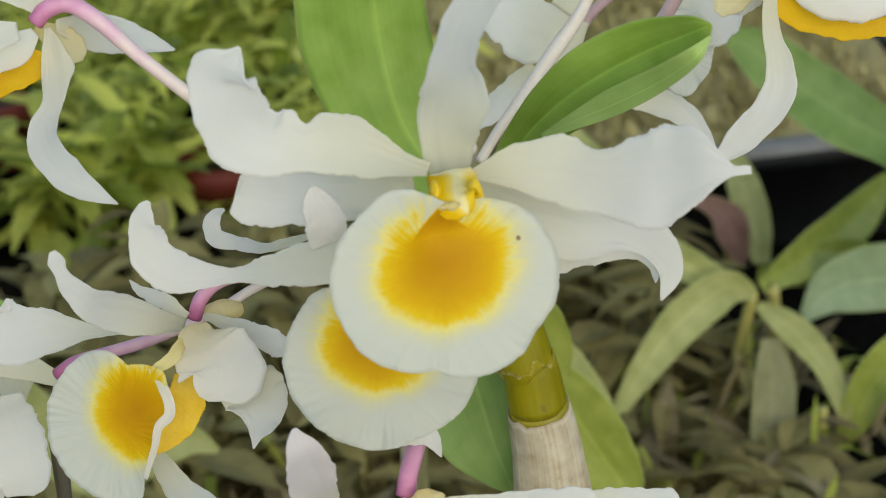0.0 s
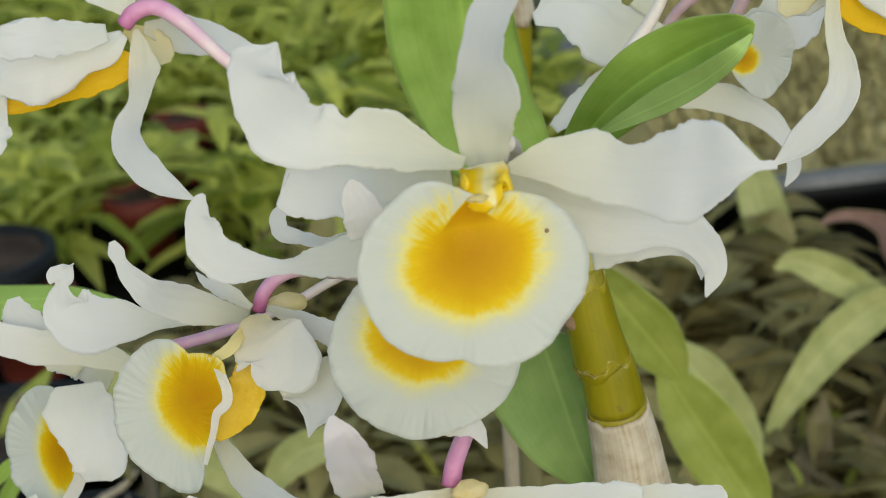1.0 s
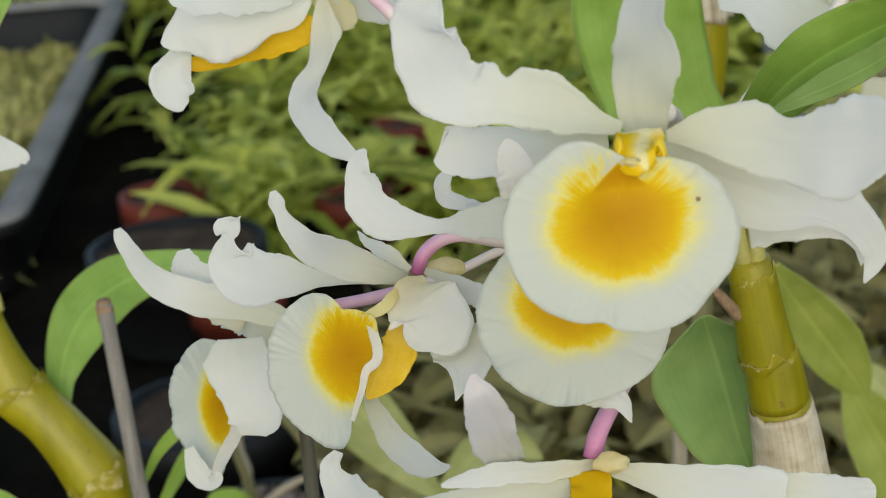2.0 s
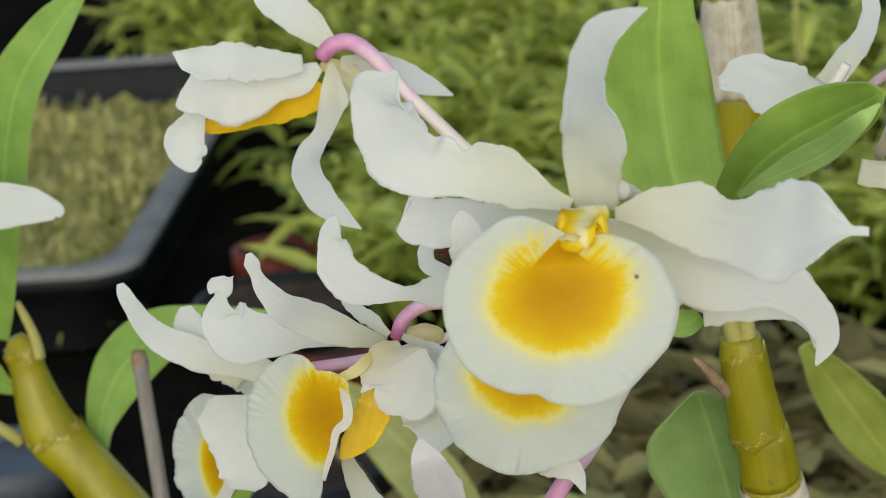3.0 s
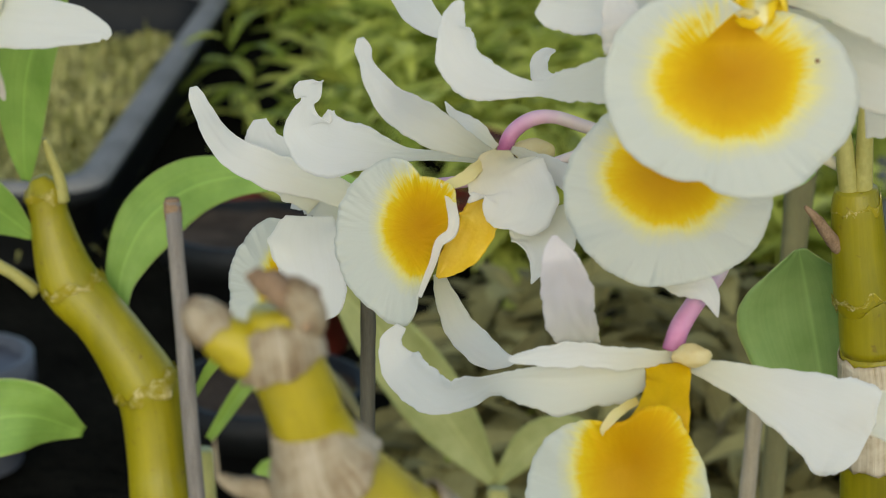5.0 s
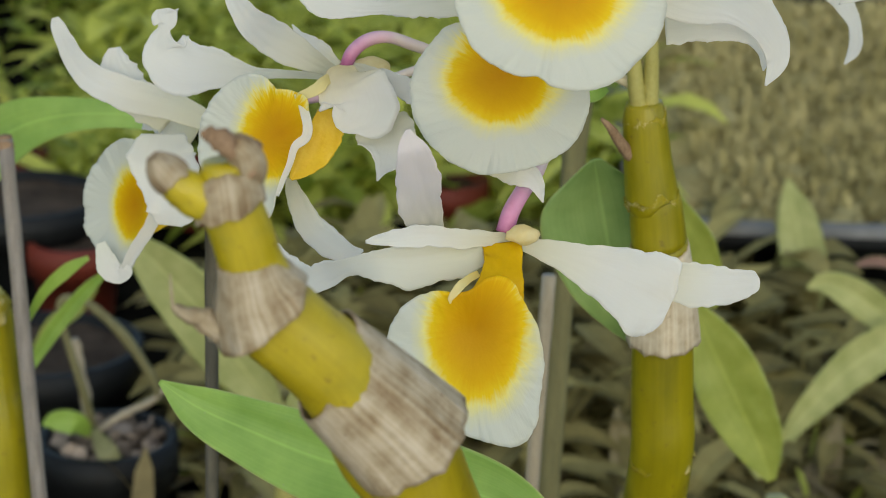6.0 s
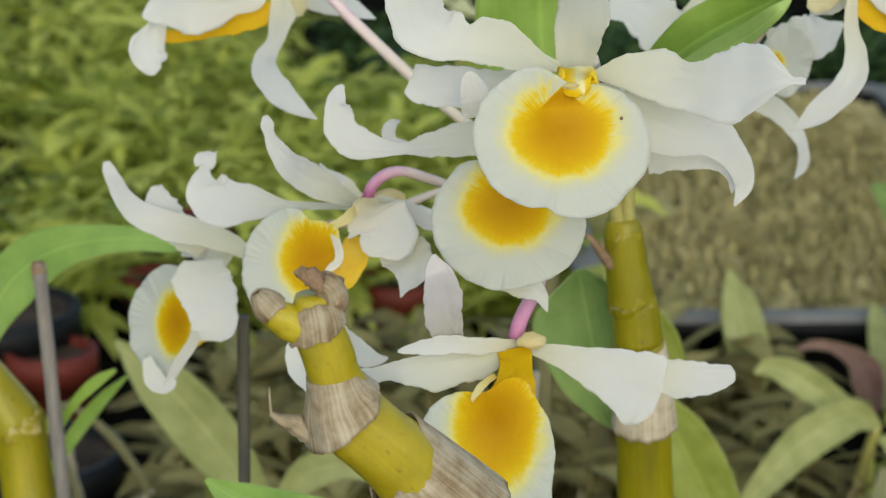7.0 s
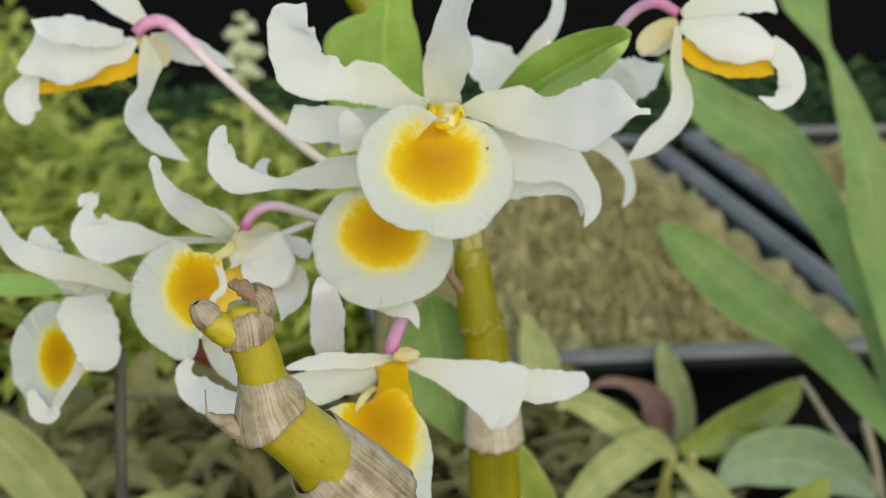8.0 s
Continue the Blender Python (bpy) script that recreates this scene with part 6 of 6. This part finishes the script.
petal(far_plant, 'leaf', LEAF_PALE, [(17.1, 48, 6.2, 0.2, 0.2, 0), (15.6, 47.2, 6.9, 0.75, 0.75, 0), (13.6, 46.2, 6.2, 0.85, 0.85, 0), (11.9, 45.2, 4.9, 0.6, 0.6, 0), (10.8, 44.8, 3.5, 0.3, 0.3, 0), (10.4, 44.6, 2.2, 0.1, 0.1, 0)], seed=501, fold=0.2, ruffle=0.02, edge=0.01)
petal(far_plant, 'leaf', LEAF_PALE, [(17.16, 48, 5.66, 0.18, 0.18, 0), (18.24, 47, 4.96, 0.59, 0.59, 0), (19.19, 46, 3.79, 0.54, 0.54, 0), (19.66, 45, 2.22, 0.32, 0.32, 0), (19.88, 45, 1.19, 0.07, 0.07, 0)], seed=502, fold=0.2, ruffle=0.02, edge=0.01)
petal(far_plant, 'leaf', LEAF_PALE, [(16.84, 48, 6.14, 0.21, 0.21, 0), (15.13, 48, 7.21, 0.61, 0.61, 0), (13.57, 48, 8.34, 0.71, 0.66, 0), (12.41, 48, 8.81, 0.45, 0.45, 0), (11.65, 48, 8.58, 0.08, 0.08, 0)], seed=503, fold=0.2, ruffle=0.02, edge=0.01)
petal(far_plant, 'leaf', LEAF_GREY, [(17.2, 46.5, 4.83, 0.34, 0.34, 0), (17.04, 45.5, 3.47, 0.81, 0.81, 0), (16.61, 44.5, 1.67, 0.85, 0.85, 0), (16.29, 44, 0.3, 0.59, 0.59, 0), (16.2, 44, 0.3, 0.09, 0.09, 0)], seed=504, fold=0.2, ruffle=0.02, edge=0.01)
tube(far_plant, 'stem', GREEN_STALK, [(17, 48, 6.2, 0.22), (16.6, 49, 3, 0.3), (16.4, 50, -0.3, 0.35)])
far_plant = thing("potted_plant", 'small plant with olive green pointed leaves', 'plant', "bench plants")
petal(far_plant, 'leaf', LEAF_OLIVE, [(17.89, 50, 5.54, 0.37, 0.37, 0), (20.45, 53, 5.23, 0.93, 0.87, 0), (23.57, 57, 4.7, 1.09, 1.09, 0), (26.41, 61, 4.44, 0.72, 0.72, 0), (28.06, 64, 4.31, 0.06, 0.06, 0)], seed=508, fold=0.2, ruffle=0.02, edge=0.01)
petal(far_plant, 'leaf', LEAF_OLIVE, [(18.27, 52, 5.11, 0.38, 0.38, 0), (21.02, 54, 4.44, 0.83, 0.83, 0), (23.6, 56, 3.79, 0.74, 0.74, 0), (26.31, 58, 2.38, 0.09, 0.09, 0)], seed=509, fold=0.2, ruffle=0.02, edge=0.01)
petal(far_plant, 'leaf', LEAF_PALE, [(21.19, 62, 1.26, 0.42, 0.42, 0), (21.25, 63, 2.79, 0.75, 0.75, 0), (21, 64, 4.36, 0.82, 0.82, 0), (20.79, 65, 5.64, 0.49, 0.49, 0), (20.77, 66, 6.29, 0.06, 0.06, 0)], seed=510, fold=0.2, ruffle=0.02, edge=0.01)
tube(far_plant, 'stem', GREEN_STALK, [(18.4, 50, 5.5, 0.25), (18.6, 50.5, 2.5, 0.3), (18.8, 51, -0.3, 0.35)])
far_plant = thing("potted_plant", 'withered reddish leaf of a small plant', 'plant', "bench plants")
petal(far_plant, 'leaf', LEAF_RED, [(19.76, 60, 2.32, 0.29, 0.29, 0), (19.5, 60, 3.39, 0.7, 0.64, 0), (19.18, 60, 4.47, 0.93, 0.81, 0), (18.51, 60, 5.25, 0.52, 0.52, 0), (17.36, 59.5, 5.96, 0.29, 0.26, 0), (16.29, 59, 6.22, 0.23, 0.23, 0), (15.49, 58.5, 6.14, 0.08, 0.08, 0)], seed=513, fold=0.2, ruffle=0.02, edge=0.01)
tube(far_plant, 'stem', GREEN_STALK, [(20.6, 66, 1.4, 0.2), (20.7, 66.2, 0.6, 0.22), (20.8, 66.5, -0.3, 0.25)])
far_plant = thing("potted_plant", 'pale mint green broad leaf of a low plant', 'plant', "bench plants")
petal(far_plant, 'leaf', LEAF_MINT, [(20.25, 52, 2.99, 0.27, 0.27, 0), (21.74, 52.5, 3.87, 1.2, 1.09, 0), (24.12, 53, 3.86, 1.55, 1.38, 0), (26.57, 53.5, 2.99, 1.29, 1.24, 0), (28.82, 54, 1.3, 0.23, 0.23, 0)], seed=516, fold=0.2, ruffle=0.02, edge=0.01)
tube(far_plant, 'stem', GREEN_STALK, [(21.3, 58, 0.3, 0.3), (21.3, 58, -0.1, 0.3), (21.3, 58, -0.3, 0.35)])
far_plant = thing("potted_plant", 'bright olive leaf of a low plant', 'plant', "bench plants")
petal(far_plant, 'leaf', LEAF_OLIVE, [(19.53, 45, 0.24, 0.14, 0.14, 0), (20.23, 45, 1.76, 0.73, 0.68, 0), (21.26, 45, 3.47, 1.04, 1, 0), (22.62, 45, 4.98, 0.68, 0.68, 0), (23.3, 45, 5.85, 0.07, 0.07, 0)], seed=519, fold=0.2, ruffle=0.02, edge=0.01)
petal(far_plant, 'leaf', LEAF_PALE, [(19.53, 45, 0.24, 0.14, 0.14, 0), (18.48, 45, 0.15, 0.51, 0.51, 0), (17.54, 45, 0.15, 0.46, 0.46, 0), (16.83, 45, 0.15, 0.07, 0.07, 0)], seed=520, fold=0.2, ruffle=0.02, edge=0.01)
tube(far_plant, 'stem', GREEN_STALK, [(18.9, 45, 2.3, 0.2), (18.8, 45, 1, 0.25), (18.7, 45, -0.3, 0.3)])
far_plant = thing("potted_plant", 'pale olive leaves behind the cane', 'plant', "bench plants")
petal(far_plant, 'leaf', LEAF_PALE, [(8.65, 36, 5.65, 0.21, 0.21, 0), (8.13, 36.5, 7.4, 0.91, 0.91, 0), (7.19, 37, 9.37, 0.94, 0.94, 0), (6.49, 37.5, 10.36, 0.45, 0.45, 0), (6.18, 38, 10.72, 0.06, 0.06, 0)], seed=523, fold=0.2, ruffle=0.02, edge=0.01)
petal(far_plant, 'leaf', LEAF_PALE, [(13.77, 60, 2.39, 0.33, 0.33, 0), (13.72, 61, 4.6, 0.99, 0.99, 0), (13.27, 62, 7.12, 0.93, 0.93, 0), (12.86, 63, 8.8, 0.14, 0.14, 0)], seed=524, fold=0.08, ruffle=0.02, edge=0.01)
tube(far_plant, 'stem', GREEN_STALK, [(7.6, 36, 4.6, 0.2), (7.7, 36.5, 2.4, 0.25), (7.8, 37, -0.3, 0.3)])
dry_plant = thing("dry_stems", "bare pinkish dry stems standing among leaves", "dry stems", "bench plants")
tube(dry_plant, 'stem', DRY_CANE, [(25.11, 55, 7.24, 0.14), (26.39, 55, 5.31, 0.17), (27.78, 55, 3.2, 0.2), (28.61, 55, 0.94, 0.2)], wobble=0.3)
tube(dry_plant, 'stem', DRY_CANE, [(28.42, 55, 4.92, 0.2), (28.93, 55, 3.29, 0.23), (29.49, 55, 0.9, 0.23)], wobble=0.3)
tube(dry_plant, 'stem', DRY_CANE, [(27.61, 55, 3.65, 0.23), (28.86, 55, 1.82, 0.2), (29.81, 55, 0.29, 0.2)], wobble=0.3)
pale_spike = thing("flower_spike", "pale blurred spike of small blooms on a distant stem", "flower spike", "bench plants")
blob(pale_spike, 'bloom', BLOOM, (-0.11, 110, 17.43), (0.69, 0.3, 0.55), seed=2, lumps=0.5)
blob(pale_spike, 'bloom', BLOOM, (0.91, 110, 17.9), (0.57, 0.3, 0.45), seed=3, lumps=0.5)
blob(pale_spike, 'bloom', BLOOM, (0.39, 110, 16.28), (0.77, 0.3, 0.62), seed=4, lumps=0.5)
blob(pale_spike, 'bloom', BLOOM, (1.36, 110, 16.1), (0.61, 0.3, 0.49), seed=5, lumps=0.5)
blob(pale_spike, 'bloom', BLOOM, (-0.56, 110, 15.48), (0.57, 0.3, 0.46), seed=6, lumps=0.5)
blob(pale_spike, 'bloom', BLOOM, (0.68, 110, 14.88), (0.69, 0.3, 0.55), seed=7, lumps=0.5)
blob(pale_spike, 'bloom', BLOOM, (-0.19, 110, 14.16), (0.49, 0.3, 0.39), seed=8, lumps=0.5)
blob(pale_spike, 'bloom', BLOOM, (1.45, 110, 14.46), (0.45, 0.3, 0.36), seed=9, lumps=0.5)
blob(pale_spike, 'bloom', BLOOM, (0.33, 110, 18.65), (0.41, 0.3, 0.32), seed=10, lumps=0.5)
tube(pale_spike, 'stem', GREEN_STALK, [(0.54, 110.3, 18.61, 0.12), (0.52, 110.3, 14.51, 0.16), (0.57, 110, 10, 0.16), (0.67, 110, 7.48, 0.17)])
tube(pale_spike, 'lower_stem', GREEN_STALK, [(0.67, 110, 7.48, .12), (0.67, 110, -.2, .15)])
strap_plant = thing("strap_leaf_plant", "tall plant with long arching strap leaves", "plant", "bench plants")
petal(strap_plant, 'leaf', STRAP, [(28.11, 46, 6.42, 0.78, 0.78, 0), (27.39, 48, 9, 0.87, 0.87, 0), (26.53, 49, 11.95, 0.92, 0.92, 0), (25.76, 50, 14.11, 0.95, 0.95, 0), (24.75, 51, 16.03, 1, 1, 0), (23.65, 52, 17.84, 1.19, 1.19, 0), (22.56, 53, 19.32, 1.32, 1.32, 0), (20.65, 54, 20.38, 1.25, 1.25, 0), (18.99, 55, 21.8, 0.85, 0.85, 0), (17.74, 55, 23.15, 0.13, 0.13, 0)], seed=301, fold=0.12, ruffle=0.01, edge=0.005)
petal(strap_plant, 'leaf', STRAP, [(28.69, 46, 5.59, 0.79, 0.79, 0), (26.24, 48, 8.12, 0.81, 0.81, 0), (24.98, 50, 9.58, 0.95, 0.95, 0), (23.96, 52, 10.41, 1.08, 1.08, 0), (22.3, 53, 11.44, 1.35, 1.35, 0), (20.77, 54, 12.61, 1.3, 1.3, 0), (19.07, 54.5, 14.14, 1.02, 1.02, 0), (17.76, 54.5, 15.14, 0.19, 0.19, 0)], seed=302, fold=0.12, ruffle=0.01, edge=0.005)
petal(strap_plant, 'leaf', STRAP, [(27.96, 46, 9.07, 1.16, 1.16, 0), (26.81, 47, 13, 1.23, 1.23, 0), (25.77, 47.5, 16.52, 1.27, 1.27, 0), (25.3, 48, 19.22, 1.02, 1.02, 0), (24.72, 48.5, 21.42, 0.71, 0.71, 0), (24.11, 49, 23.36, 0.36, 0.36, 0), (23.72, 49.2, 24.21, 0.28, 0.28, 0), (23.26, 49.5, 25.18, 0.63, 0.63, 0), (22.81, 50, 26.24, 1.02, 1.02, 0), (22.11, 50, 27.74, 0.96, 0.96, 0), (21.29, 50, 29.22, 0.13, 0.13, 0)], seed=303, fold=0.12, ruffle=0.01, edge=0.005)
tube(strap_plant, 'stem', GREEN_STALK, [(28.38, 46, 6.4, 1.2), (28.38, 46, -.2, 1.2)])
